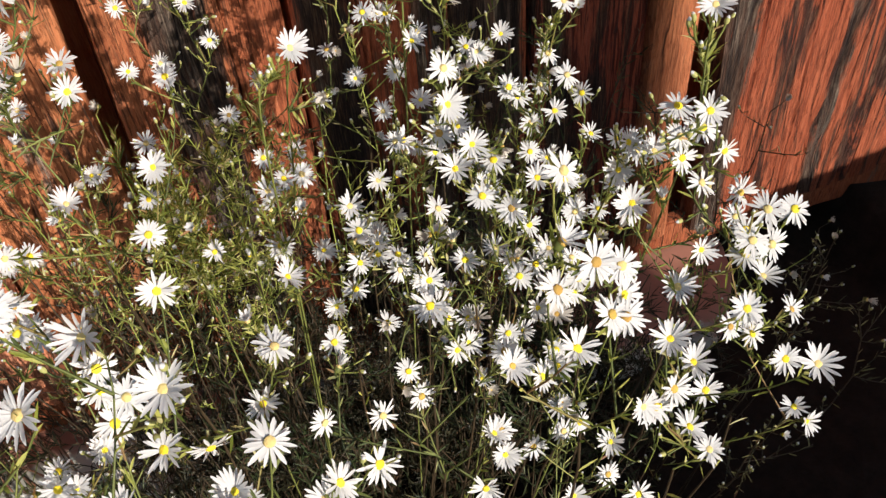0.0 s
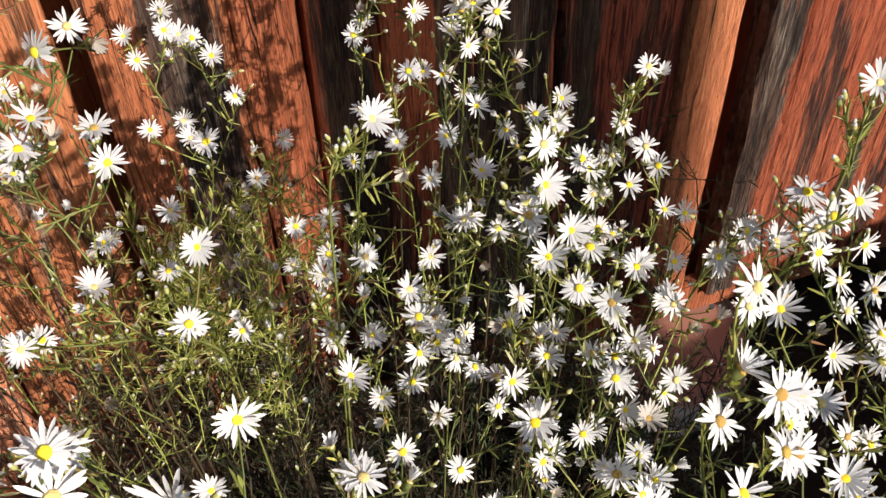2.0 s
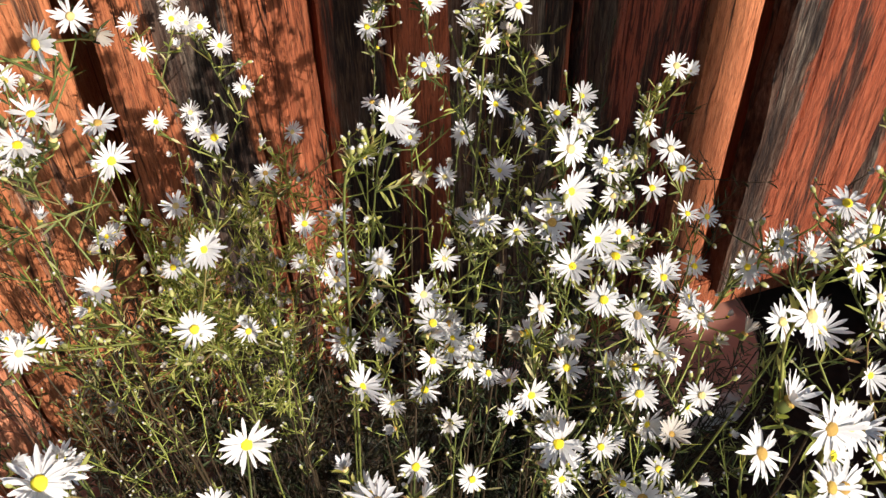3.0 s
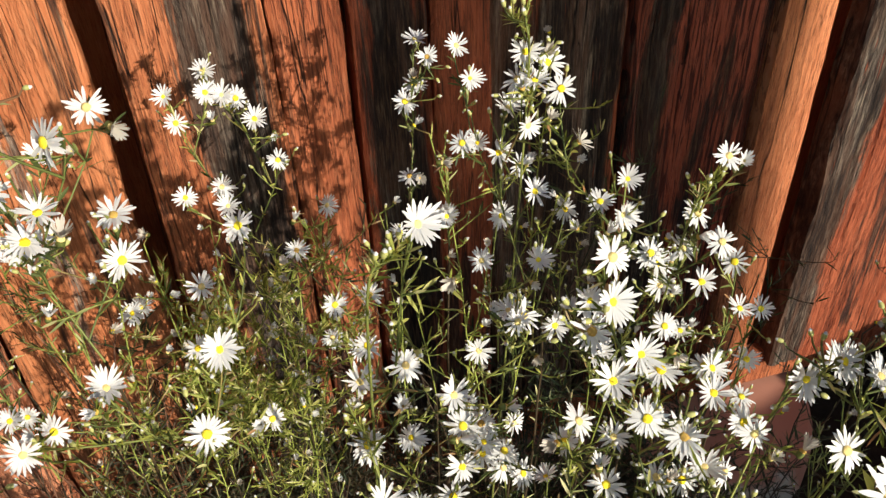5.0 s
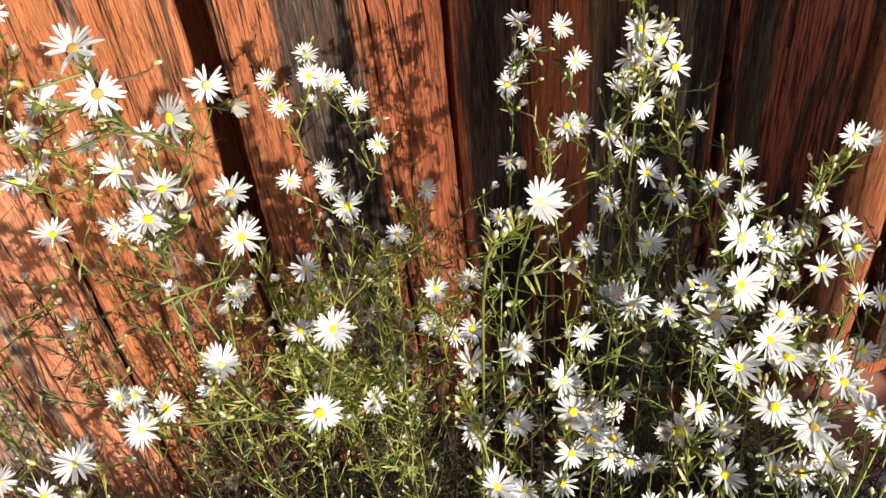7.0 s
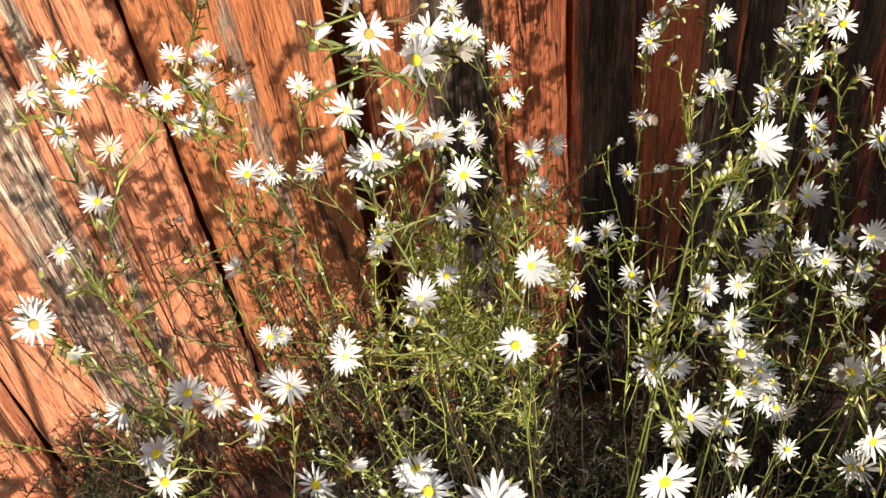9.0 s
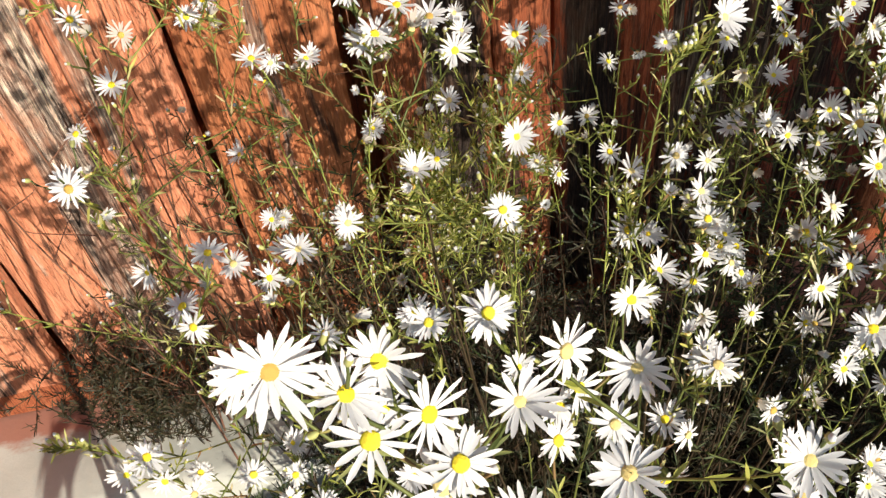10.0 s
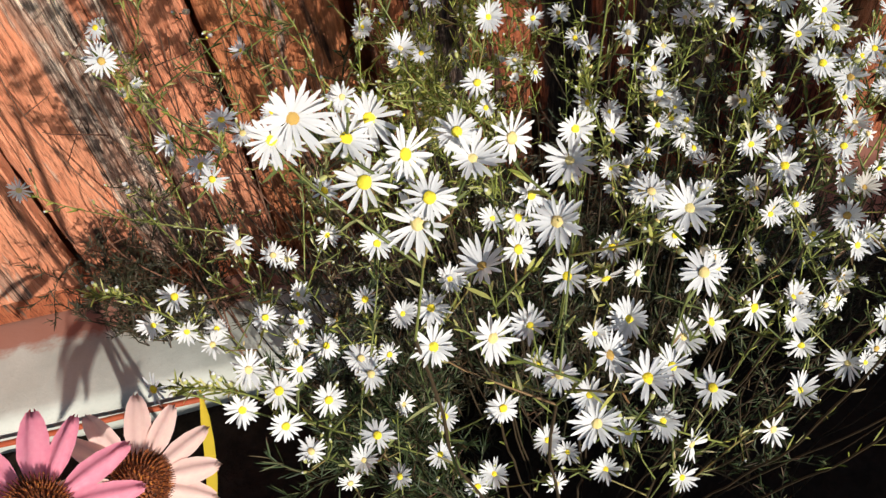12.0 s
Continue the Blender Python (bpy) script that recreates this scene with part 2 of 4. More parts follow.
class Soup:
    """Gathers vertices and faces of many small pieces for one mesh."""

    def __init__(self):
        self.v, self.f = [], []

    def tube(self, pts, r0, r1, sides=5):
        first = len(self.v)
        n = len(pts)
        for i, p in enumerate(pts):
            way = (pts[min(i + 1, n - 1)] - pts[max(i - 1, 0)]).normalized()
            a = way.orthogonal().normalized()
            b = way.cross(a)
            r = r0 + (r1 - r0) * i / (n - 1)
            for s in range(sides):
                t = 2 * math.pi * s / sides
                self.v.append(p + (a * math.cos(t) + b * math.sin(t)) * r)
        for i in range(n - 1):
            for s in range(sides):
                q = first + i * sides
                self.f.append((q + s, q + (s + 1) % sides, q + sides + (s + 1) % sides, q + sides + s))

    def blade(self, base, way, up, length, width, droop):
        """A narrow leaf with a folded midrib, curving down towards its tip."""
        side = way.cross(up)
        if side.length < 1e-4:
            side = way.orthogonal()
        side.normalize()
        nrm = side.cross(way)
        first = len(self.v)
        for i, (t, w) in enumerate(((0.0, 0.35), (0.35, 1.0), (0.72, 0.8))):
            c = base + way * (length * t) - Vector((0, 0, droop * length * t * t))
            self.v += [c - side * width * w + nrm * width * 0.35, c, c + side * width * w + nrm * width * 0.35]
        self.v.append(base + way * length - Vector((0, 0, droop * length)))
        for i in (0, 3):
            q = first + i
            self.f += [(q, q + 1, q + 4, q + 3), (q + 1, q + 2, q + 5, q + 4)]
        q = first + 6
        self.f += [(q, q + 1, q + 3), (q + 1, q + 2, q + 3)]

    def make(self, name, material, parent=None, label=""):
        return mesh_object(name, self.v, self.f, material, parent, label, True)


def curve(a, b, c, d, n):
    out = []
    for i in range(n + 1):
        t = i / n
        s = 1 - t
        out.append(a * s**3 + b * (3 * s * s * t) + c * (3 * s * t * t) + d * t**3)
    return out


# ---- ground, curb and fence ----
FENCE_Y = 0.744
BOARD_TOP = 1.75


def curb_z(x):
    """The curb falls gently along the fence, and the bed with it."""
    return 0.276 - 0.074 * min(max(x, -1.6), 1.6)


def bed_z(x, y):
    return curb_z(x) - 0.045 - 0.05 * max(0.0, 0.5 - y) * 0.5



def build_ground():
    bm = bmesh.new()
    bmesh.ops.create_grid(bm, x_segments=90, y_segments=90, size=1.6)
    for v in bm.verts:
        at = v.co.copy()
        v.co.z = bed_z(at.x, at.y) + 0.02 * noise.noise(at * 3) + 0.014 * noise.noise(at * 13)
        if at.y > 0.58:
            v.co.z = min(v.co.z, curb_z(at.x) - 0.06) if at.x < 0.95 else curb_z(at.x) + 0.02 + 0.02 * noise.noise(at * 9)
        if max(abs(at.x), abs(at.y)) > 1.59:
            v.co.x, v.co.y = at.x * 250, at.y * 250
    tagged(part("ground", bm, SOIL), "dark damp garden soil under the asters", "ground", kind="structure")


def build_curb():
    bm = bmesh.new()
    profile = [(0.80, -0.5), (0.80, 0.0), (0.745, 0.0), (0.70, 0.0), (0.65, 0.0)]
    profile += [(0.622 - 0.02 * math.sin(a), -0.02 + 0.02 * math.cos(a)) for a in (0, 0.4, 0.8, 1.2, 1.57)]
    profile += [(0.598, -0.06), (0.596, -0.5)]
    rings = []
    for i in range(129):
        x = -2.99 + 0.03 * i if i < 120 else 0.58 + 0.16 * math.sin((i - 119) / 9 * math.pi / 2)
        tuck = math.sqrt(max(0.0004, 1 - (max(0.0, x - 0.61) / 0.1303) ** 2))
        rings.append([bm.verts.new((x, 0.80 - (0.80 - y) * tuck + 0.005 * noise.noise((x * 9, y * 3, 1)), z * (1 if z < -0.1 else tuck) - 0.02 * (1 - tuck) + curb_z(x) + (0.005 * noise.noise((x * 7, y * 16, 4)) if z > -0.1 else 0))) for y, z in profile])
    for a, b in zip(rings, rings[1:]):
        for i in range(len(profile) - 1):
            bm.faces.new((a[i], a[i + 1], b[i + 1], b[i]))
    bmesh.ops.recalc_face_normals(bm, faces=bm.faces)
    tagged(part("curb", bm, CONCRETE), "pale concrete curb under the fence, stained red at the back", "curb", kind="structure")


def build_board(fence, x0, x1, out, thick, material, seed, bare=(9.0, 9.1), fine=False):
    """One rough-sawn upright board: wandering edges, ridged face, worn arrises. out: how far its face stands before the fence line."""
    bm = bmesh.new()
    cols, rows = max(6, int((x1 - x0) / (0.0035 if fine else 0.008))), 260 if fine else 120
    face_y = FENCE_Y - out
    foot = curb_z((x0 + x1) / 2) + 0.05
    front = []
    for r in range(rows + 1):
        z = foot + (BOARD_TOP - foot) * r / rows
        w0 = 0.004 * noise.noise((seed * 7.1, 2.0, z * 4)) + 0.0015 * noise.noise((seed, 9.0, z * 25))
        w1 = 0.004 * noise.noise((seed * 5.3, 5.0, z * 4)) + 0.0015 * noise.noise((seed, 4.0, z * 25))
        line = []
        for c in range(cols + 1):
            u = c / cols
            x = (x0 + w0) * (1 - u) + (x1 + w1) * u
            e = min(u, 1 - u) * (x1 - x0)
            y = face_y + (0.0035 * (1 - e / 0.006) ** 2 if e < 0.006 else 0)
            y += 0.0022 * noise.noise((x * 55, seed * 3.3, z * 2.2)) + 0.0012 * noise.noise((x * 160, seed, z * 6))
            worn = 1.0 if bare[0] - 0.01 < x < bare[1] + 0.01 else 0.4
            ridge = noise.noise((x * 95 + 3 * noise.noise((x * 8, z * 3, seed)), seed * 2.7, z * 4.5))
            y += worn * 0.011 * max(0.0, ridge - 0.1) + worn * 0.004 * max(0.0, noise.noise((x * 60, seed * 1.9, z * 22)) - 0.15)
            line.append(bm.verts.new((x, y, z)))
        front.append(line)
    for a, b in zip(front, front[1:]):
        for c in range(cols):
            bm.faces.new((a[c], a[c + 1], b[c + 1], b[c]))
    back = [[bm.verts.new((v.co.x, face_y + thick, v.co.z)) for v in (line[0], line[-1])] for line in front]
    for r in range(rows):
        bm.faces.new((front[r][0], front[r + 1][0], back[r + 1][0], back[r][0]))
        bm.faces.new((front[r + 1][-1], front[r][-1], back[r][1], back[r + 1][1]))
        bm.faces.new((back[r][0], back[r + 1][0], back[r + 1][1], back[r][1]))
    bm.faces.new([*front[0][::-1], back[0][0], back[0][1]])
    bm.faces.new([*front[-1], back[-1][1], back[-1][0]])
    return part("board", bm, material, fence, smooth=False)


def plain_box(name, lo, hi, material, parent=None, bevel=0.003):
    bm = bmesh.new()
    bmesh.ops.create_cube(bm, size=1.0)
    for v in bm.verts:
        v.co = Vector([(a + b) / 2 + c * (b - a) for a, b, c in zip(lo, hi, v.co)])
    bmesh.ops.bevel(bm, geom=bm.edges[:], offset=bevel, segments=2, affect="EDGES")
    return part(name, bm, material, parent, smooth=False)


def build_fence():
    fence = tagged(new("fence"), "weathered wooden board fence, red-orange stain peeling to grey", "fence")
    # left edge, right edge, stand-out, bare band from, to, flaking, paleness of the bare wood, stain, rings, blackening
    orange, pale, deep = (0.51, 0.14, 0.047), (0.74, 0.275, 0.135), (0.40, 0.10, 0.042)
    boards = [
        (-0.98, -0.84, 0.0, 9.0, 9.1, 0.3, 4.0, pale, 0.0, 0.1), (-0.836, -0.70, 0.004, -0.81, -0.78, 0.3, 4.0, pale, 0.0, 0.1),
        (-0.696, -0.556, 0.0, 9.0, 9.1, 0.3, 4.0, pale, 0.0, 0.1), (-0.552, -0.412, 0.003, -0.50, -0.475, 0.32, 5.0, pale, 0.0, 0.2),
        (-0.400, -0.258, 0.0, -0.322, -0.268, 0.42, 5.5, pale, 0.0, 0.1), (-0.255, -0.173, 0.003, -0.252, -0.236, 0.34, 5.0, pale, 0.0, 0.1),
        (-0.164, -0.027, 0.0, -0.100, -0.092, 0.26, 3.0, (0.52, 0.172, 0.066), 0.1, 0.22), (-0.004, 0.108, 0.012, 0.042, 0.098, 0.2, 1.15, (0.47, 0.148, 0.058), 0.2, 0.5),
        # Stain and blackening of the 0.111 board also stand in for flower shadows.
        (0.111, 0.165, 0.010, 9.0, 9.1, 0.15, 1.0, (0.41, 0.115, 0.046), 0.35, 0.4), (0.172, 0.236, 0.006, 0.180, 0.222, 0.45, 1.1, deep, 0.4, 0.6),
        (0.238, 0.290, 0.0, 9.0, 9.1, 0.12, 1.0, deep, 0.2, 0.4), (0.292, 0.330, -0.004, 0.285, 0.322, 0.3, 1.8, deep, 0.3, 0.5),
        (0.332, 0.420, -0.008, 0.33, 0.412, 0.4, 1.6, deep, 0.3, 0.5), (0.423, 0.566, 0.0, 0.440, 0.468, 0.12, 0.6, (0.29, 0.066, 0.034), 0.9, 0.36),
        (0.568, 0.625, 0.014, 9.0, 9.1, 0.16, 1.0, (0.62, 0.21, 0.085), 0.25, 0.1), (0.668, 0.80, 0.014, 0.655, 0.708, 0.34, 1.3, deep, 0.4, 0.5),
        (0.803, 0.94, 0.008, 0.85, 0.872, 0.22, 1.2, deep, 0.4, 0.4), (0.945, 1.08, 0.0, 9.0, 9.1, 0.4, 0.6, deep, 0.3, 0.6),
        (1.085, 1.22, 0.0, 9.0, 9.1, 0.4, 0.8, deep, 0.3, 0.5), (1.225, 1.36, 0.004, 9.0, 9.1, 0.4, 0.8, deep, 0.3, 0.5), (1.365, 1.50, 0.0, 9.0, 9.1, 0.4, 0.8, deep, 0.3, 0.5),
    ]
    for k, (x0, x1, out, lo, hi, scatter, tone, stain, rings, grime_shade) in enumerate(boards):
        mat = stained_wood("worn_stained_board", k + 1, (lo, hi), scatter, tone, stain, rings, 0.32 if x1 < 0.0 else 0.7, grime_shade)
        build_board(fence, x0, x1, out, 0.022 + max(out, 0), mat, k + 1, (lo, hi), -0.42 < x0 < 0.95)
    for lo, hi in ((-1.1, -0.168), (-0.168, 0.168), (0.168, 0.65), (0.65, 1.6)):
        plain_box("backing_board", (lo, FENCE_Y + 0.11, 0.12), (hi - 0.003, FENCE_Y + 0.13, 1.72), DARKWOOD, fence)
    bm = bmesh.new()
    bmesh.ops.create_cube(bm, size=1.0)
    for v in bm.verts:
        x = 0.25 + v.co.x * 2.5
        v.co = Vector((x, FENCE_Y + 0.012 + 0.022 * v.co.y, curb_z(x) + 0.03 + 0.056 * v.co.z))
    bmesh.ops.bevel(bm, geom=bm.edges[:], offset=0.003, segments=2, affect="EDGES")
    part("bottom_rail", bm, stained_wood("rail_stain", 41, scatter=0.4, tone=1.6), fence, smooth=False)
    return fence


build_ground()
build_curb()
build_fence()

# ---- flower heads, shared by all plants ----


def petal_mesh(seed, material, half_open=False):
    """A ring of narrow ray petals of unit radius, each a folded strip, unequal in length, some drooping."""
    rnd = random.Random(seed)
    n = rnd.randint(18, 25)
    v, f = [Vector((0, 0, -0.01))], []
    cup = rnd.choice((-0.05, 0.05, 0.15, 0.25, 0.35, 0.6)) + rnd.uniform(-0.05, 0.05)
    spread = rnd.uniform(0.45, 0.75) if half_open else 1.0
    if half_open:
        cup = rnd.uniform(0.75, 1.1)
    for i in range(n):
        if rnd.random() < 0.05:
            continue
        a = 2 * math.pi * (i + rnd.uniform(-0.4, 0.4)) / n
        length, wide = rnd.uniform(0.72, 1.08), rnd.uniform(0.062, 0.090)
        lift, bend = cup + rnd.uniform(-0.12, 0.12), rnd.uniform(-0.25, 0.1)
        twist = rnd.uniform(-0.35, 0.35)
        d, s = Vector((math.cos(a), math.sin(a), 0)), Vector((-math.sin(a), math.cos(a), 0))
        first = len(v)
        for t, w in ((0.16, 0.45), (0.42, 0.9), (0.72, 1.0), (0.92, 0.55)):
            c = d * (t * length * spread) + Vector((0, 0, lift * t + bend * t * t))
            sd = s * math.cos(twist * t) + Vector((0, 0, math.sin(twist * t)))
            v += [c - sd * wide * w + Vector((0, 0, 0.02)), c, c + sd * wide * w + Vector((0, 0, 0.02))]
        v.append(d * length * spread + Vector((0, 0, lift + bend)))
        f += [(0, first + 1, first), (0, first + 2, first + 1)]
        for r in range(3):
            q = first + 3 * r
            f += [(q, q + 1, q + 4, q + 3), (q + 1, q + 2, q + 5, q + 4)]
        q = first + 9
        f += [(q, q + 1, q + 3), (q + 1, q + 2, q + 3)]
    me = bpy.data.meshes.new("ray_petals")
    me.from_pydata([tuple(p) for p in v], [], f)
    me.materials.append(material)
    me.shade_smooth()
    return me


def disc_mesh(seed, material):
    rnd = random.Random(seed)
    bm = bmesh.new()
    bmesh.ops.create_icosphere(bm, subdivisions=2, radius=0.215)
    for p in bm.verts:
        p.co.z *= 0.55
        p.co *= 1 + rnd.uniform(-0.06, 0.1)
        p.co.z += 0.05
    me = bpy.data.meshes.new("disc")
    bm.to_mesh(me)
    bm.free()
    me.materials.append(material)
    return me


def cup_mesh():
    """The green cup of bracts under the head."""
    rings = [(0.10, -0.42), (0.21, -0.32), (0.24, -0.14), (0.22, 0.0)]
    v = [(r * math.cos(a), r * math.sin(a), z) for r, z in rings for a in [2 * math.pi * k / 8 for k in range(8)]]
    f = [(8 * i + k, 8 * i + (k + 1) % 8, 8 * i + 8 + (k + 1) % 8, 8 * i + 8 + k) for i in range(3) for k in range(8)]
    me = bpy.data.meshes.new("bract_cup")
    me.from_pydata(v, [], f)
    me.materials.append(GREEN)
    me.shade_smooth()
    return me


def bud_mesh(seed):
    """A closed bud, 1 high: green scales below, a pale tip."""
    rnd = random.Random(seed)
    rings = [(0.10, 0.0), (0.24, 0.16), (0.29, 0.42), (0.22, 0.74), (0.12, 0.95)]
    v = [(r * math.cos(a) * rnd.uniform(0.9, 1.1), r * math.sin(a) * rnd.uniform(0.9, 1.1), z) for r, z in rings for a in [2 * math.pi * k / 7 for k in range(7)]]
    v.append((0, 0, 1.03))
    f = [(7 * i + k, 7 * i + (k + 1) % 7, 7 * i + 7 + (k + 1) % 7, 7 * i + 7 + k) for i in range(4) for k in range(7)]
    f += [(28 + k, 28 + (k + 1) % 7, 35) for k in range(7)]
    me = bpy.data.meshes.new("bud")
    me.from_pydata(v, [], f)
    me.materials.append(BUD)
    me.materials.append(WHITE)
    for face in me.polygons:
        face.material_index = 1 if face.index >= 21 else 0
    me.shade_smooth()
    return me


PETALS = [petal_mesh(100 + k, WHITE) for k in range(18)]
FADED_PETALS = [petal_mesh(200 + k, FADED) for k in range(4)]
HALF_OPEN = [petal_mesh(70 + k, WHITE if k < 3 else FADED, True) for k in range(5)]
DISCS = [disc_mesh(k, mat) for k, mat in enumerate(DISC_TINTS)]
CUP = cup_mesh()
BUDS = [bud_mesh(k) for k in range(4)]
FACING = Vector((0.03, -0.64, 0.77)).normalized()
rnd = random.Random(11)


def aim(place, way, size, spin):
    q = way.to_track_quat("Z", "Y")
    return Matrix.Translation(place) @ q.to_matrix().to_4x4() @ Matrix.Rotation(spin, 4, "Z") @ Matrix.Diagonal((size, size, size, 1))


def wobble(v, much):
    return (v + Vector((rnd.gauss(0, much), rnd.gauss(0, much), rnd.gauss(0, much)))).normalized()


def aster_plant(root, heads, label="wild aster with white daisy heads and narrow green leaves"):
    """One aster: a main stem from its root, branching to every head (x, y, z, width in mm, age: 0 fresh, 1 pale, 2 ageing)."""
    plant = tagged(new("aster_plant"), label, "aster", "asters along the fence")
    base = Vector((root[0], root[1], bed_z(*root) - 0.01))
    plant.location = base
    tops = [Vector(h[:3]) for h in heads]
    mid = sum(tops, Vector()) / len(tops)
    low = min(t.z for t in tops)
    crown = Vector((mid.x, mid.y, min(low - 0.02, mid.z - 0.09)))
    stems, leaves = Soup(), Soup()
    trunk = curve(base, base + Vector((0, 0, 0.22)), crown - Vector((0, 0, 0.22)), crown, 22)
    trunk = [p + Vector((0.004 * noise.noise(p * 14), 0.004 * noise.noise(p * 14 + Vector((7, 0, 0))), 0)) for p in trunk]
    stalk_soup = Soup()
    stalk_soup.tube([p - base for p in trunk], 0.0011, 0.0007, 6)
    nodes = trunk[5:]
    leafy = [(trunk, 15)]
    order = sorted(range(len(heads)), key=lambda k: (tops[k] - crown).length)
    for k in order:
        top, wide = tops[k], heads[k][3] / 1000
        way = wobble(FACING, 0.27)
        neck = top - way * wide * 0.2

        def cost(p):
            flat = math.hypot(p.x - top.x, p.y - top.y)
            return (p - top).length + 2.2 * max(0.0, 0.95 * flat + 0.012 - (top.z - p.z))

        at = min(nodes, key=cost)
        gap = (neck - at).length
        bend1 = at + (neck - at) * 0.35 + Vector((0, 0, -0.05 * gap))
        bend2 = neck - (way * 0.45 + Vector((0, 0, 0.75))) * gap * 0.3
        path = curve(at, bend1, bend2, neck, max(5, int(gap / 0.012)))
        stems.tube([p - base for p in path], 0.0006, 0.00035, 4)
        nodes += path[1 : max(2, int(len(path) * 0.75))]
        leafy.append((path, 1))
        head = linked("flower_head", rnd.choice(PETALS if heads[k][4] < 2 or top.y < 0.25 or rnd.random() < 0.8 else FADED_PETALS), plant, Matrix.Translation(-base) @ aim(top, way, wide / 2, rnd.uniform(0, 6.28)))
        linked("disc", DISCS[heads[k][4]], head, Matrix())
        linked("bract_cup", CUP, head, Matrix())
        if top.y > 0.22 and rnd.random() < 0.35:
            i = rnd.randint(len(path) // 3, len(path) - 2)
            tip = path[i] + wobble(Vector((0, -0.2, 0.5)), 0.7) * rnd.uniform(0.014, 0.032)
            side = curve(path[i], path[i].lerp(tip, 0.4), tip - Vector((0, 0, 0.006)), tip, 5)
            stems.tube([p - base for p in side], 0.0005, 0.00035, 4)
            young = linked("half_open_head", rnd.choice(HALF_OPEN), plant, Matrix.Translation(-base) @ aim(tip, wobble(Vector((0.05, -0.4, 0.8)), 0.45), rnd.uniform(0.0052, 0.0078), rnd.uniform(0, 6.28)))
            linked("disc", DISCS[rnd.choice((1, 1, 2))], young, Matrix())
            linked("bract_cup", CUP, young, Matrix())
            leafy.append((side, 0))
        if rnd.random() < (0.8 if top.y > 0.22 else 0.3):
            for _ in range(rnd.randint(2, 5)):
                i = rnd.randint(len(path) // 2, len(path) - 2)
                tip = path[i] + wobble(path[i + 1] - path[i], 0.006).normalized() * 0.008 + wobble(Vector((0, -0.1, 0.6)), 0.6) * rnd.uniform(0.006, 0.018)
                stalk = curve(path[i], path[i] * 0.6 + tip * 0.4, tip - Vector((0, 0, 0.004)), tip, 4)
                stems.tube([p - base for p in stalk], 0.0005, 0.0004, 4)
                leaves.blade(stalk[1] - base, wobble(tip - path[i], 0.004), Vector((0, 0, 1)), rnd.uniform(0.004, 0.009), 0.0007, 0.1)
                linked("bud", rnd.choice(BUDS), plant, Matrix.Translation(-base) @ aim(tip, wobble((tip - path[i]).normalized(), 0.3), rnd.uniform(0.0026, 0.0044), 0))
    for path, start in leafy:
        for a, b in zip(path[start:], path[start + 1 :]):
            for _ in range(2 if path is trunk else 3):
                if rnd.random() < 0.7:
                    p = a.lerp(b, rnd.random())
                    out = wobble((b - a).normalized() * 0.9 + Vector((0, 0, 0.1)), 0.5)
                    big = path is trunk
                    leaves.blade(p - base, out, Vector((rnd.gauss(0.1, 0.5), rnd.gauss(-0.5, 0.5), 0.6)), rnd.uniform(0.009, 0.016) if big else rnd.uniform(0.005, 0.011), rnd.uniform(0.00045, 0.0008), rnd.uniform(-0.1, 0.35))
    stalk_soup.make("stem", TWIG, plant)
    tagged(stems.make("branching", STALK, plant), kind="stuff")
    # Plants with high heads mostly take the green raised for sunlight.
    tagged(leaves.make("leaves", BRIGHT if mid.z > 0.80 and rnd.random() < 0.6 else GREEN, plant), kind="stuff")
    return plant


# ---- the asters ----
aster_plant((-0.024, 0.420), [
    (-0.279, 0.465, 0.809, 19, 1), (-0.187, 0.485, 0.907, 17, 0), (-0.181, 0.533, 0.972, 19, 1), (-0.172, 0.519, 0.956, 19, 0),
    (-0.157, 0.517, 0.978, 18, 0), (-0.153, 0.468, 0.946, 18, 0), (-0.143, 0.489, 0.960, 17, 2), (-0.110, 0.494, 0.979, 17, 0),
    (-0.081, 0.464, 0.946, 19, 0),
])
aster_plant((-0.017, 0.345), [
    (-0.193, 0.321, 0.816, 19, 0), (-0.177, 0.319, 0.804, 19, 0), (-0.167, 0.317, 0.786, 19, 1), (-0.166, 0.337, 0.773, 18, 0),
    (-0.161, 0.286, 0.883, 19, 0), (-0.159, 0.362, 0.981, 17, 2), (-0.157, 0.354, 0.984, 18, 2), (-0.147, 0.362, 0.917, 16, 0),
    (-0.129, 0.326, 0.929, 19, 0), (-0.128, 0.325, 0.865, 18, 1), (-0.124, 0.289, 0.840, 18, 0), (-0.122, 0.304, 0.941, 16, 0),
    (-0.115, 0.339, 0.829, 18, 1), (-0.114, 0.344, 0.939, 18, 0),
])
aster_plant((-0.002, 0.457), [
    (-0.167, 0.547, 0.982, 18, 0), (-0.153, 0.551, 0.968, 17, 0), (-0.129, 0.536, 0.956, 18, 0), (-0.119, 0.563, 0.914, 18, 0),
    (-0.113, 0.560, 0.961, 16, 0), (-0.112, 0.609, 0.912, 19, 2), (-0.111, 0.658, 0.899, 16, 1), (-0.109, 0.585, 0.909, 18, 0),
    (-0.099, 0.550, 0.949, 17, 0), (-0.097, 0.586, 0.944, 17, 0), (-0.088, 0.614, 0.895, 19, 0), (-0.086, 0.538, 1.022, 19, 1),
])
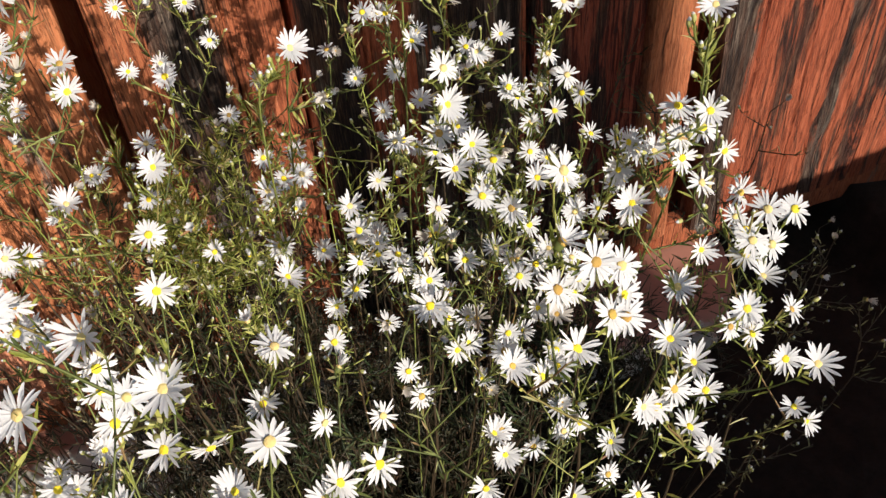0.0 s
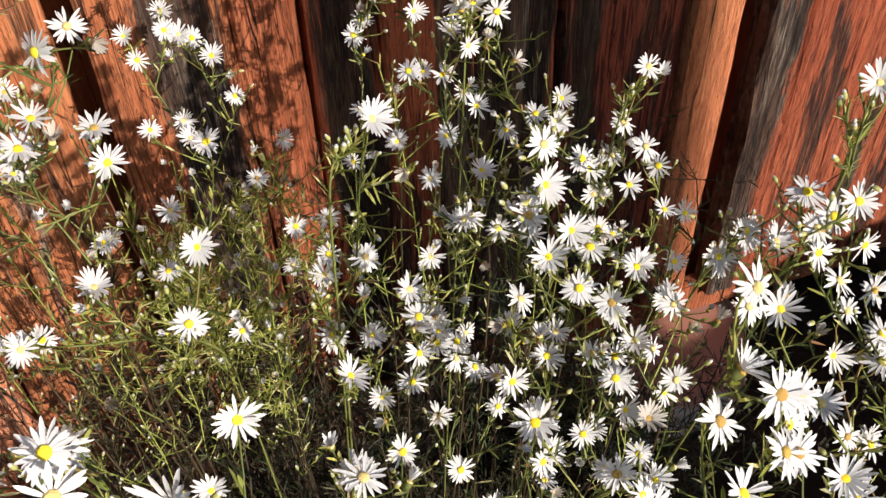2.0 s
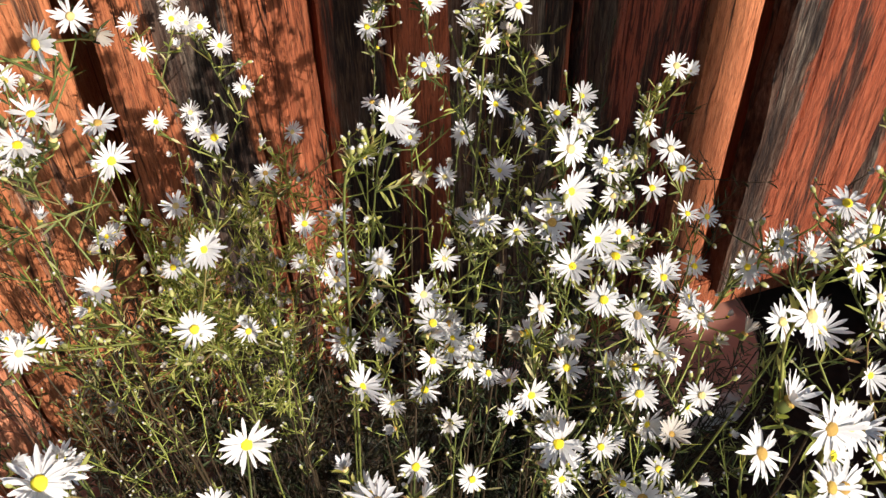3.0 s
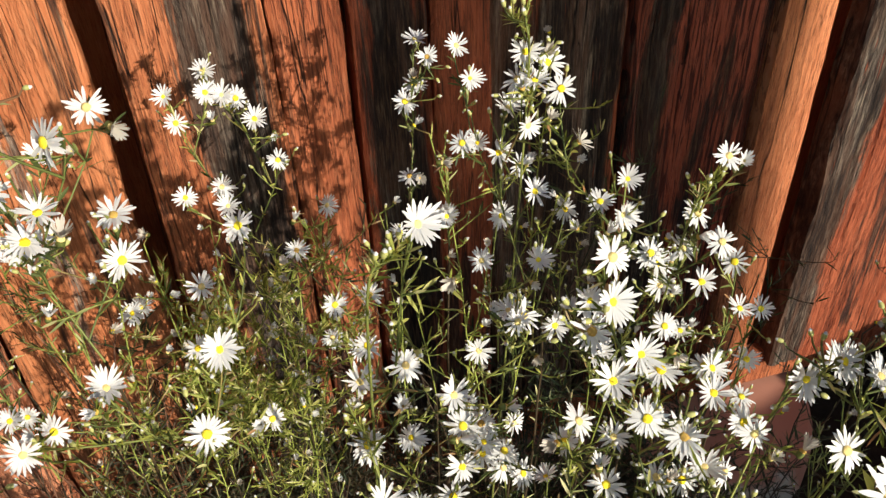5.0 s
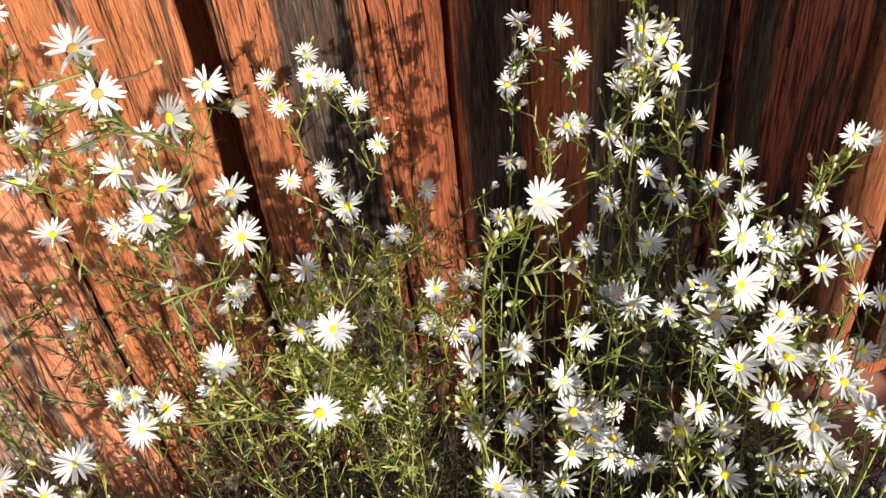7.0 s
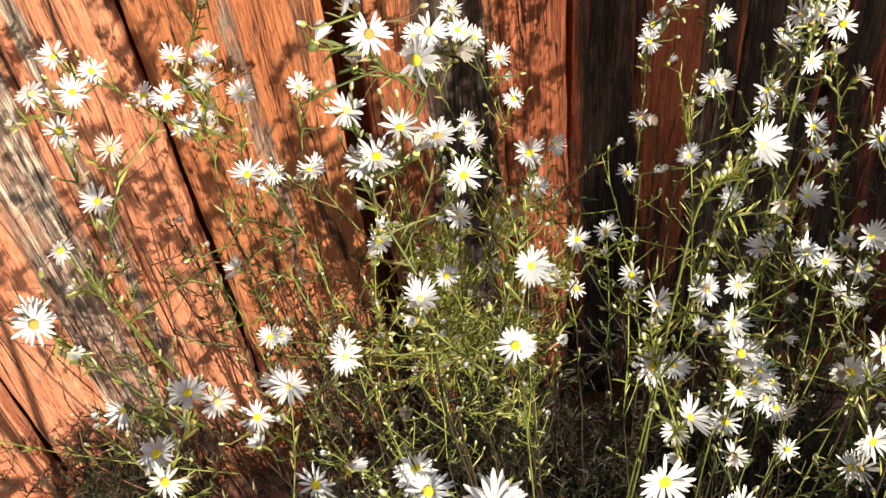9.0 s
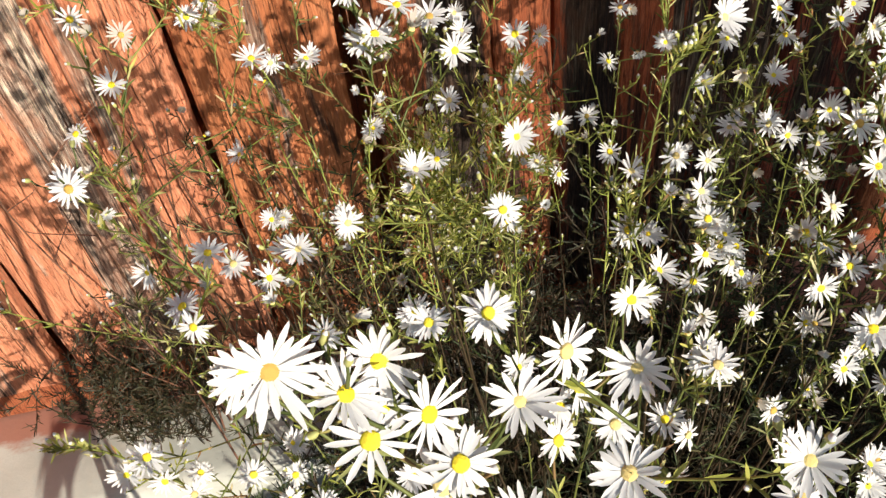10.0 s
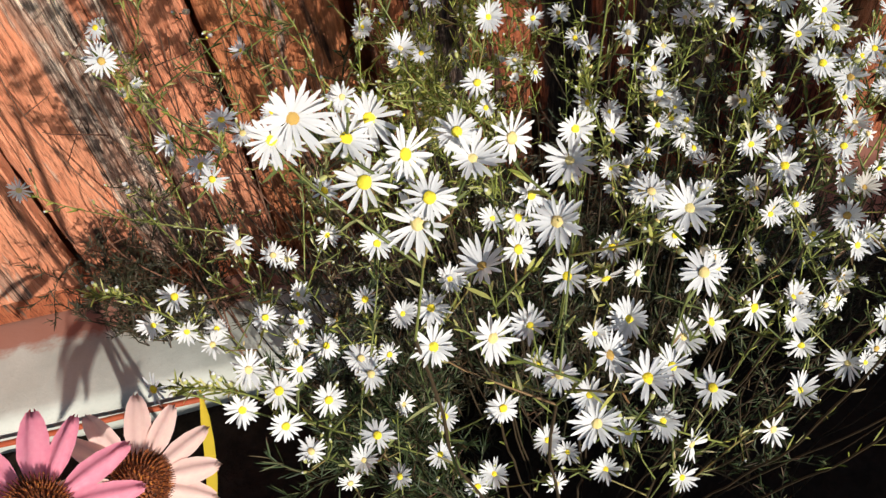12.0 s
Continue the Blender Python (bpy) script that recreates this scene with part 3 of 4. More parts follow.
aster_plant((0.004, 0.291), [
    (-0.158, 0.200, 0.938, 17, 0), (-0.131, 0.201, 0.901, 18, 0), (-0.121, 0.204, 0.927, 18, 1), (-0.114, 0.190, 0.896, 18, 0),
    (-0.113, 0.203, 0.905, 19, 0), (-0.111, 0.198, 0.849, 17, 1), (-0.102, 0.210, 0.907, 16, 0), (-0.100, 0.198, 0.801, 16, 1),
    (-0.094, 0.202, 0.887, 18, 0), (-0.089, 0.199, 0.821, 18, 1), (-0.077, 0.240, 0.852, 19, 1), (-0.074, 0.200, 0.787, 17, 0),
    (-0.072, 0.207, 0.891, 18, 1), (-0.054, 0.254, 0.925, 18, 0),
])
aster_plant((0.010, 0.342), [
    (-0.113, 0.285, 0.814, 18, 0), (-0.108, 0.337, 0.824, 17, 1), (-0.108, 0.357, 0.914, 17, 1), (-0.108, 0.297, 0.815, 17, 0),
    (-0.106, 0.310, 0.824, 16, 0), (-0.097, 0.281, 0.808, 19, 0), (-0.094, 0.353, 0.903, 17, 0), (-0.086, 0.387, 0.881, 19, 0),
    (-0.078, 0.297, 0.887, 16, 0), (-0.077, 0.354, 0.917, 18, 1), (-0.073, 0.313, 0.903, 19, 0), (-0.069, 0.306, 0.807, 19, 0),
    (-0.064, 0.306, 0.738, 19, 0), (-0.035, 0.287, 0.932, 17, 1),
])
aster_plant((0.020, 0.446), [
    (-0.111, 0.524, 0.831, 19, 0), (-0.104, 0.511, 0.779, 18, 0), (-0.098, 0.522, 0.767, 17, 0), (-0.078, 0.561, 0.869, 17, 1),
    (-0.055, 0.540, 0.882, 17, 0), (-0.052, 0.565, 0.865, 18, 1), (-0.052, 0.610, 0.894, 19, 2), (-0.022, 0.546, 0.808, 18, 0),
    (-0.020, 0.572, 0.787, 17, 0),
])
aster_plant((0.027, 0.265), [
    (-0.075, 0.167, 1.093, 17, 0), (-0.067, 0.150, 1.115, 19, 2), (-0.056, 0.147, 1.107, 16, 0), (-0.054, 0.147, 1.090, 18, 0),
    (-0.049, 0.153, 1.106, 16, 0), (-0.043, 0.143, 1.073, 19, 1), (-0.043, 0.143, 1.101, 16, 0), (-0.039, 0.140, 1.086, 16, 0),
    (-0.025, 0.150, 1.085, 16, 1),
])
aster_plant((0.043, 0.294), [
    (-0.038, 0.217, 0.917, 19, 0), (-0.033, 0.282, 0.945, 17, 0), (-0.031, 0.256, 0.971, 17, 0), (-0.018, 0.210, 1.032, 18, 0),
    (-0.016, 0.220, 1.021, 17, 2), (-0.005, 0.171, 0.957, 18, 0), (-0.001, 0.200, 0.968, 19, 0), (0.000, 0.202, 0.986, 17, 0),
    (0.004, 0.162, 0.928, 18, 1),
])
aster_plant((0.044, 0.293), [
    (-0.050, 0.264, 0.846, 18, 0), (-0.050, 0.200, 0.801, 17, 0), (-0.043, 0.204, 0.835, 17, 0), (-0.033, 0.198, 0.749, 19, 0),
    (-0.024, 0.248, 0.890, 17, 0), (-0.023, 0.193, 0.772, 19, 0), (-0.015, 0.191, 0.853, 19, 0), (0.009, 0.208, 0.855, 18, 0),
    (0.009, 0.289, 0.875, 18, 0), (0.011, 0.186, 0.750, 17, 1), (0.018, 0.188, 0.786, 17, 0), (0.033, 0.170, 0.793, 18, 0),
])
aster_plant((0.044, 0.372), [
    (-0.029, 0.399, 1.017, 17, 1), (-0.028, 0.402, 0.988, 17, 0), (-0.025, 0.395, 0.992, 19, 0), (-0.022, 0.383, 1.004, 19, 0),
    (-0.021, 0.370, 1.081, 19, 2), (-0.018, 0.363, 1.069, 17, 2), (-0.012, 0.374, 1.022, 16, 0), (-0.002, 0.377, 1.047, 20, 0),
    (0.006, 0.410, 0.987, 18, 2), (0.009, 0.371, 0.996, 17, 0), (0.009, 0.417, 1.033, 17, 1),
])
aster_plant((0.047, 0.262), [
    (-0.045, 0.151, 0.995, 17, 0), (-0.029, 0.128, 1.030, 17, 1), (-0.027, 0.141, 1.048, 17, 2), (-0.009, 0.170, 1.067, 18, 1),
    (-0.004, 0.142, 1.059, 18, 1), (0.009, 0.128, 0.999, 18, 2), (0.011, 0.174, 1.045, 19, 1), (0.018, 0.117, 0.998, 19, 0),
    (0.032, 0.134, 1.060, 17, 1),
])
aster_plant((0.048, 0.371), [
    (-0.054, 0.416, 0.866, 18, 0), (-0.052, 0.366, 0.914, 18, 1), (-0.015, 0.376, 0.928, 19, 1), (0.020, 0.348, 0.917, 19, 0),
    (0.033, 0.367, 0.943, 19, 0), (0.052, 0.434, 0.948, 18, 0),
])
aster_plant((0.064, 0.289), [
    (0.004, 0.196, 1.005, 17, 0), (0.011, 0.184, 1.000, 16, 1), (0.014, 0.183, 0.966, 19, 0), (0.029, 0.220, 1.007, 16, 0),
    (0.029, 0.181, 0.961, 18, 0), (0.032, 0.195, 0.894, 16, 0), (0.050, 0.224, 0.916, 17, 0), (0.061, 0.223, 0.955, 17, 2),
    (0.062, 0.216, 0.961, 18, 1),
])
aster_plant((0.078, 0.476), [
    (0.028, 0.630, 0.903, 16, 0), (0.032, 0.599, 0.902, 17, 0), (0.049, 0.583, 0.860, 18, 1), (0.053, 0.605, 0.915, 18, 0),
    (0.055, 0.639, 0.910, 18, 1), (0.063, 0.636, 0.892, 19, 1), (0.072, 0.650, 0.879, 19, 0), (0.079, 0.610, 0.886, 19, 0),
    (0.089, 0.614, 0.848, 17, 0), (0.115, 0.604, 0.809, 18, 1),
])
aster_plant((0.078, 0.265), [
    (0.014, 0.153, 0.922, 18, 0), (0.033, 0.164, 0.954, 19, 0), (0.038, 0.136, 0.962, 17, 0), (0.051, 0.149, 0.999, 19, 1),
    (0.053, 0.133, 0.891, 17, 1), (0.055, 0.132, 0.943, 17, 0), (0.059, 0.141, 0.832, 16, 0), (0.062, 0.170, 0.916, 19, 1),
    (0.069, 0.164, 0.934, 19, 0), (0.085, 0.161, 0.942, 19, 0), (0.120, 0.155, 0.861, 19, 0), (0.124, 0.141, 0.910, 17, 1),
])
aster_plant((0.080, 0.434), [
    (0.013, 0.500, 0.810, 18, 0), (0.025, 0.499, 0.858, 19, 1), (0.027, 0.560, 0.875, 16, 0), (0.045, 0.445, 0.796, 18, 0),
    (0.050, 0.566, 0.857, 18, 1), (0.084, 0.544, 0.828, 17, 2), (0.097, 0.499, 0.818, 19, 0), (0.099, 0.563, 0.721, 19, 1),
    (0.116, 0.559, 0.705, 19, 0), (0.122, 0.517, 0.801, 18, 2),
])
aster_plant((0.099, 0.356), [
    (0.079, 0.301, 0.905, 19, 0), (0.083, 0.347, 0.881, 19, 0), (0.084, 0.351, 0.919, 18, 1), (0.100, 0.418, 0.865, 17, 0),
    (0.103, 0.345, 0.929, 16, 1), (0.108, 0.365, 0.795, 17, 0), (0.109, 0.377, 0.836, 18, 0), (0.109, 0.333, 1.013, 19, 1),
    (0.117, 0.334, 0.842, 18, 0), (0.123, 0.337, 0.859, 17, 0), (0.127, 0.359, 0.883, 19, 1), (0.128, 0.349, 0.872, 19, 0),
    (0.136, 0.344, 0.862, 16, 0), (0.136, 0.346, 0.851, 17, 0),
])
aster_plant((0.107, 0.302), [
    (0.074, 0.243, 0.858, 18, 1), (0.091, 0.271, 0.881, 17, 0), (0.098, 0.210, 0.897, 17, 1), (0.129, 0.260, 0.825, 19, 2),
    (0.130, 0.225, 0.942, 19, 0), (0.134, 0.179, 0.857, 17, 0), (0.135, 0.230, 0.933, 17, 1), (0.148, 0.248, 0.872, 16, 0),
    (0.154, 0.218, 0.833, 18, 0), (0.157, 0.207, 0.917, 18, 2), (0.158, 0.260, 0.858, 17, 0),
])
aster_plant((0.124, 0.360), [
    (0.135, 0.348, 0.784, 19, 0), (0.138, 0.322, 0.763, 19, 0), (0.140, 0.379, 0.846, 16, 1), (0.141, 0.361, 0.853, 17, 2),
    (0.149, 0.351, 0.840, 18, 0), (0.149, 0.352, 0.825, 18, 1), (0.154, 0.360, 0.820, 16, 1), (0.157, 0.409, 0.849, 18, 1),
    (0.159, 0.362, 0.917, 16, 1), (0.165, 0.364, 0.795, 19, 0), (0.167, 0.374, 0.906, 17, 0), (0.178, 0.314, 0.806, 18, 0),
    (0.182, 0.367, 0.743, 17, 0), (0.183, 0.313, 0.804, 19, 2), (0.190, 0.388, 0.877, 17, 0), (0.191, 0.389, 0.743, 18, 0),
    (0.218, 0.365, 0.801, 19, 1),
])
aster_plant((0.127, 0.272), [
    (0.144, 0.170, 0.960, 16, 2), (0.163, 0.172, 0.994, 19, 2), (0.163, 0.170, 1.021, 18, 2), (0.163, 0.155, 0.979, 19, 0),
    (0.165, 0.175, 1.049, 17, 1), (0.172, 0.162, 1.015, 19, 2), (0.178, 0.158, 0.988, 18, 2), (0.185, 0.159, 0.982, 19, 2),
    (0.185, 0.166, 1.003, 18, 1), (0.186, 0.142, 0.946, 16, 1), (0.190, 0.170, 0.980, 18, 0),
])
aster_plant((0.128, 0.330), [
    (0.145, 0.275, 0.899, 17, 0), (0.162, 0.304, 0.916, 18, 1), (0.165, 0.320, 0.880, 18, 0), (0.169, 0.313, 0.957, 19, 2),
    (0.170, 0.290, 0.887, 18, 0), (0.170, 0.295, 0.948, 19, 0), (0.172, 0.306, 0.979, 19, 0), (0.173, 0.311, 0.996, 18, 1),
    (0.178, 0.281, 0.939, 17, 0), (0.178, 0.292, 0.963, 17, 0), (0.187, 0.297, 0.917, 18, 1), (0.187, 0.258, 0.900, 17, 0),
    (0.190, 0.295, 0.946, 18, 0), (0.190, 0.273, 0.933, 19, 2), (0.195, 0.283, 0.921, 18, 0),
])
aster_plant((0.135, 0.454), [
    (0.158, 0.573, 0.796, 19, 0), (0.171, 0.582, 0.894, 18, 0), (0.173, 0.593, 0.826, 19, 2), (0.177, 0.522, 0.845, 18, 0),
    (0.185, 0.610, 0.887, 19, 0), (0.187, 0.581, 0.923, 16, 2), (0.190, 0.619, 0.914, 19, 1), (0.191, 0.530, 0.892, 19, 0),
    (0.205, 0.542, 0.880, 17, 0), (0.206, 0.582, 0.926, 17, 1), (0.209, 0.567, 0.911, 18, 0), (0.231, 0.535, 0.861, 18, 1),
])
aster_plant((0.136, 0.401), [
    (0.182, 0.473, 0.849, 17, 1), (0.186, 0.440, 0.838, 18, 1), (0.191, 0.470, 0.926, 17, 0), (0.192, 0.443, 0.728, 18, 1),
    (0.193, 0.418, 0.894, 17, 0), (0.194, 0.428, 0.931, 17, 0), (0.195, 0.477, 0.876, 18, 0), (0.196, 0.470, 0.953, 19, 1),
    (0.197, 0.446, 0.958, 17, 1),
])
aster_plant((0.140, 0.303), [
    (0.160, 0.218, 0.808, 19, 0), (0.178, 0.296, 0.765, 17, 0), (0.181, 0.218, 0.869, 17, 0), (0.183, 0.182, 0.808, 16, 0),
    (0.188, 0.241, 0.763, 19, 2), (0.193, 0.263, 0.816, 16, 0), (0.194, 0.227, 0.859, 18, 0), (0.206, 0.244, 0.790, 18, 1),
    (0.211, 0.261, 0.821, 18, 0), (0.216, 0.256, 0.739, 19, 1), (0.218, 0.175, 0.796, 19, 0), (0.223, 0.212, 0.752, 18, 2),
    (0.227, 0.220, 0.774, 19, 0), (0.232, 0.264, 0.727, 19, 0),
])
aster_plant((0.143, 0.325), [
    (0.191, 0.283, 0.821, 17, 0), (0.201, 0.266, 0.859, 19, 0), (0.202, 0.301, 0.861, 18, 1), (0.205, 0.295, 0.801, 17, 0),
    (0.207, 0.255, 0.862, 18, 2), (0.210, 0.296, 0.891, 16, 0), (0.210, 0.287, 0.933, 16, 0), (0.214, 0.287, 0.846, 17, 0),
    (0.217, 0.302, 0.850, 19, 0), (0.220, 0.257, 0.883, 17, 1),
])
aster_plant((0.148, 0.406), [
    (0.198, 0.462, 0.974, 19, 1), (0.198, 0.456, 0.825, 18, 0), (0.202, 0.462, 0.989, 18, 0), (0.204, 0.455, 0.976, 17, 0),
    (0.216, 0.468, 0.976, 19, 0), (0.221, 0.461, 0.964, 18, 0), (0.224, 0.444, 0.942, 16, 2), (0.238, 0.482, 0.864, 17, 0),
    (0.268, 0.467, 0.889, 18, 0),
])
aster_plant((0.150, 0.270), [
    (0.200, 0.151, 0.925, 19, 0), (0.200, 0.151, 0.970, 17, 0), (0.208, 0.153, 0.930, 19, 2), (0.215, 0.153, 0.944, 18, 0),
    (0.215, 0.209, 0.983, 17, 0), (0.221, 0.153, 0.892, 18, 0), (0.231, 0.191, 0.942, 18, 1), (0.237, 0.154, 0.861, 17, 1),
    (0.237, 0.166, 0.894, 17, 0), (0.243, 0.161, 0.955, 17, 0), (0.246, 0.123, 0.964, 18, 1),
])
aster_plant((0.159, 0.327), [
    (0.221, 0.294, 0.869, 19, 1), (0.224, 0.268, 0.858, 16, 0), (0.228, 0.279, 0.909, 16, 1), (0.239, 0.298, 0.888, 17, 0),
    (0.240, 0.302, 0.845, 17, 1), (0.248, 0.268, 0.957, 17, 0), (0.260, 0.293, 0.914, 19, 0), (0.265, 0.285, 0.932, 18, 1),
    (0.269, 0.300, 0.898, 18, 1),
])
aster_plant((0.160, 0.376), [
    (0.201, 0.375, 0.903, 18, 0), (0.210, 0.388, 0.864, 18, 1), (0.217, 0.382, 0.946, 17, 1), (0.224, 0.416, 0.925, 16, 0),
    (0.225, 0.410, 0.815, 18, 1), (0.240, 0.390, 0.908, 18, 0), (0.241, 0.431, 0.791, 19, 0), (0.247, 0.393, 0.896, 18, 0),
    (0.252, 0.385, 0.856, 17, 0), (0.266, 0.401, 0.893, 18, 1), (0.267, 0.382, 0.886, 18, 0), (0.269, 0.420, 0.848, 19, 1),
    (0.271, 0.401, 0.915, 19, 1), (0.275, 0.383, 0.910, 18, 1), (0.276, 0.393, 0.955, 17, 1),
])
aster_plant((0.169, 0.303), [
    (0.238, 0.245, 0.938, 18, 1), (0.257, 0.259, 0.955, 18, 1), (0.257, 0.237, 0.969, 16, 0), (0.258, 0.242, 0.977, 17, 1),
    (0.260, 0.216, 0.928, 17, 0), (0.263, 0.228, 0.959, 18, 1), (0.266, 0.235, 0.994, 17, 0), (0.267, 0.245, 1.040, 17, 1),
    (0.269, 0.262, 0.976, 19, 0), (0.275, 0.201, 0.942, 19, 1), (0.277, 0.234, 0.968, 16, 0), (0.277, 0.252, 0.968, 19, 0),
    (0.278, 0.206, 0.926, 18, 1), (0.282, 0.214, 0.933, 19, 0),
])
aster_plant((0.179, 0.368), [
    (0.259, 0.350, 0.858, 19, 0), (0.263, 0.361, 0.846, 18, 0), (0.268, 0.393, 0.838, 16, 0), (0.287, 0.385, 0.891, 18, 0),
    (0.288, 0.356, 0.816, 16, 0), (0.291, 0.378, 0.862, 16, 0), (0.321, 0.396, 0.790, 19, 0), (0.322, 0.397, 0.832, 18, 0),
])
aster_plant((0.184, 0.291), [
    (0.284, 0.210, 0.864, 17, 2), (0.286, 0.172, 0.883, 18, 0), (0.288, 0.230, 0.941, 17, 2), (0.288, 0.210, 0.948, 19, 1),
    (0.292, 0.206, 0.904, 19, 1), (0.294, 0.208, 0.924, 19, 1), (0.295, 0.205, 0.858, 18, 0), (0.298, 0.210, 0.856, 16, 0),
    (0.304, 0.194, 0.886, 17, 2), (0.308, 0.214, 0.936, 19, 0), (0.311, 0.255, 0.892, 17, 1), (0.314, 0.180, 0.813, 16, 0),
    (0.325, 0.178, 0.795, 17, 0),
])
aster_plant((0.060, 0.300), [
    (0.050, 0.153, 0.876, 19, 0), (0.005, 0.124, 0.959, 20, 1), (0.008, 0.193, 0.797, 19, 0), (0.105, 0.146, 0.847, 19, 1), (0.159, 0.219, 0.833, 18, 2), (0.046, 0.176, 0.819, 17, 0),
])
aster_plant((-0.060, 0.310), [
    (-0.077, 0.190, 0.863, 19, 0), (-0.094, 0.220, 0.774, 16, 0), (-0.063, 0.258, 0.757, 17, 1),
])


# ---- undergrowth of the clump ----


def needle_shoot(r, soup, twigs, foot, tip, per, size, sides=0, low=2, young=None):
    """A wiry shoot set with small narrow leaves, with some short leafy side twigs; young takes its green upper end."""
    path = curve(foot, foot + Vector((r.gauss(0, 0.03), r.gauss(0, 0.03), 0.4 * (tip.z - foot.z))), tip - Vector((r.gauss(0, 0.04), r.gauss(0, 0.04), 0.3 * (tip.z - foot.z))), tip, 12)
    path = [p + 0.006 * Vector((noise.noise(p * 30), noise.noise(p * 30 + Vector((5, 0, 0))), 0)) for p in path]
    if young is None:
        twigs.tube(path, 0.0009, 0.0005, 4)
        young = twigs
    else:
        # Lower stem in twig brown: withered, and darkened for the shade down there.
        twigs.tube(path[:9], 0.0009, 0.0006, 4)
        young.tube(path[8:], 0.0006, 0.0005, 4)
    legs = [(path, low)]
    for _ in range(sides):
        p = path[r.randint(low + 1, 11)]
        end = p + Vector((r.gauss(0, 0.8), r.gauss(0, 0.8), r.uniform(0.1, 0.9))).normalized() * r.uniform(0.02, 0.055)
        leg = curve(p, p.lerp(end, 0.4) - Vector((0, 0, 0.004)), end - Vector((0, 0, 0.008)), end, 5)
        young.tube(leg, 0.0005, 0.0003, 4)
        legs.append((leg, 0))
    for leg, start in legs:
        for a, b in zip(leg[start:], leg[start + 1 :]):
            for _ in range(per):
                way = (Vector((r.gauss(0, 0.45), r.gauss(0, 0.45), r.uniform(-0.1, 0.4))) + (b - a).normalized() * 0.75).normalized()
                soup.blade(a.lerp(b, r.random()), way, Vector((r.gauss(0.1, 0.5), r.gauss(-0.6, 0.5), 0.6)), size * r.uniform(0.6, 1.4), r.uniform(0.0004, 0.00075), r.uniform(-0.1, 0.3))
    return path


def build_undergrowth():
    """The tangle of leafy side shoots below the heads."""
    r = random.Random(5)
    soup, twigs, low = Soup(), Soup(), Soup()
    for _ in range(62):
        x, y = r.gauss(0.24, 0.13) if r.random() < 0.88 else r.uniform(-0.25, 0.1), min(max(r.gauss(0.46, 0.10), 0.27), 0.69)
        if y > 0.48 and 0.10 < x < 0.24:
            continue
        foot = Vector((x * 0.8 + 0.015, y * 0.8 + 0.08, bed_z(x, y) + r.uniform(0.0, 0.2)))
        tip = Vector((x + r.gauss(0, 0.06), min(y + r.gauss(0, 0.05), 0.70), r.uniform(0.46, 0.64) + 0.45 * min(max(y - 0.30, 0.0), 0.35)))
        needle_shoot(r, soup, twigs, foot, tip, 2, 0.010 + 0.010 * min(max(y - 0.2, 0.0), 0.4), 8)
    for _ in range(190):
        x, y = r.uniform(-0.14, 0.48), r.uniform(0.46, 0.69)
        foot = Vector((x, min(y, 0.60), bed_z(x, y)))
        tip = Vector((x + r.gauss(0, 0.04), y + r.gauss(0, 0.02), bed_z(x, y) + r.uniform(0.10, 0.26)))
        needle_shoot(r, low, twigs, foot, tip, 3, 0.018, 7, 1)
    # Clump at the fence foot; its leaf colour takes in a shadow there.
    for _ in range(30):
        x, y = r.gauss(-0.31, 0.025), r.uniform(0.655, 0.705)
        needle_shoot(r, low, twigs, Vector((x, y, curb_z(x) - 0.004)), Vector((x + r.gauss(0, 0.02), y - r.uniform(0.0, 0.03), curb_z(x) + r.uniform(0.07, 0.20))), 4, 0.012, 7, 1)
    for _ in range(45):
        x, y = r.uniform(-0.12, 0.20), r.uniform(0.58, 0.70)
        needle_shoot(r, low, twigs, Vector((x, min(y, 0.60), bed_z(x, y))), Vector((x + r.gauss(0, 0.03), y - r.uniform(0.0, 0.04), r.uniform(0.48, 0.64))), 4, 0.011, 8, 3)
    for _ in range(16):
        x, y = r.uniform(-0.16, -0.06), r.uniform(0.26, 0.38)
        needle_shoot(r, soup, twigs, Vector((x + 0.04, y + 0.06, bed_z(x, y))), Vector((x, y, r.uniform(0.60, 0.74))), 5, 0.016, 9, 4)
    thing = tagged(new("aster_undergrowth"), "tangle of narrow dark green aster shoots below the heads", "foliage", kind="stuff")
    tagged(twigs.make("twigs", TWIG, thing), kind="stuff")
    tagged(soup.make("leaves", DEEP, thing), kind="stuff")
    tagged(low.make("low_leaves", WITHERED_SHADED, thing, "withered lower leaves, darkened for shade"), kind="stuff")


def bud_stalk(r, shoot, soup, twigs, p, way, long):
    """One closed bud on its short scaly stalk."""
    end = p + way.normalized() * long
    stalk = curve(p, p.lerp(end, 0.5) - Vector((0, 0, 0.002)), end - Vector((0, 0, 0.004)), end, 4)
    twigs.tube(stalk, 0.0005, 0.0004, 4)
    for k in range(1, 4):
        side = Vector((r.gauss(0, 0.6), r.gauss(0, 0.6), r.uniform(0.1, 0.9))).normalized()
        soup.blade(stalk[k], side, Vector((0, 0, 1)), r.uniform(0.003, 0.008), 0.0006, 0.1)
    q = (end - stalk[2]).normalized() + Vector((r.gauss(0, 0.25), r.gauss(0, 0.25), 0.4))
    linked("bud", r.choice(BUDS), shoot, aim(end, q.normalized(), r.uniform(0.003, 0.005), 0))


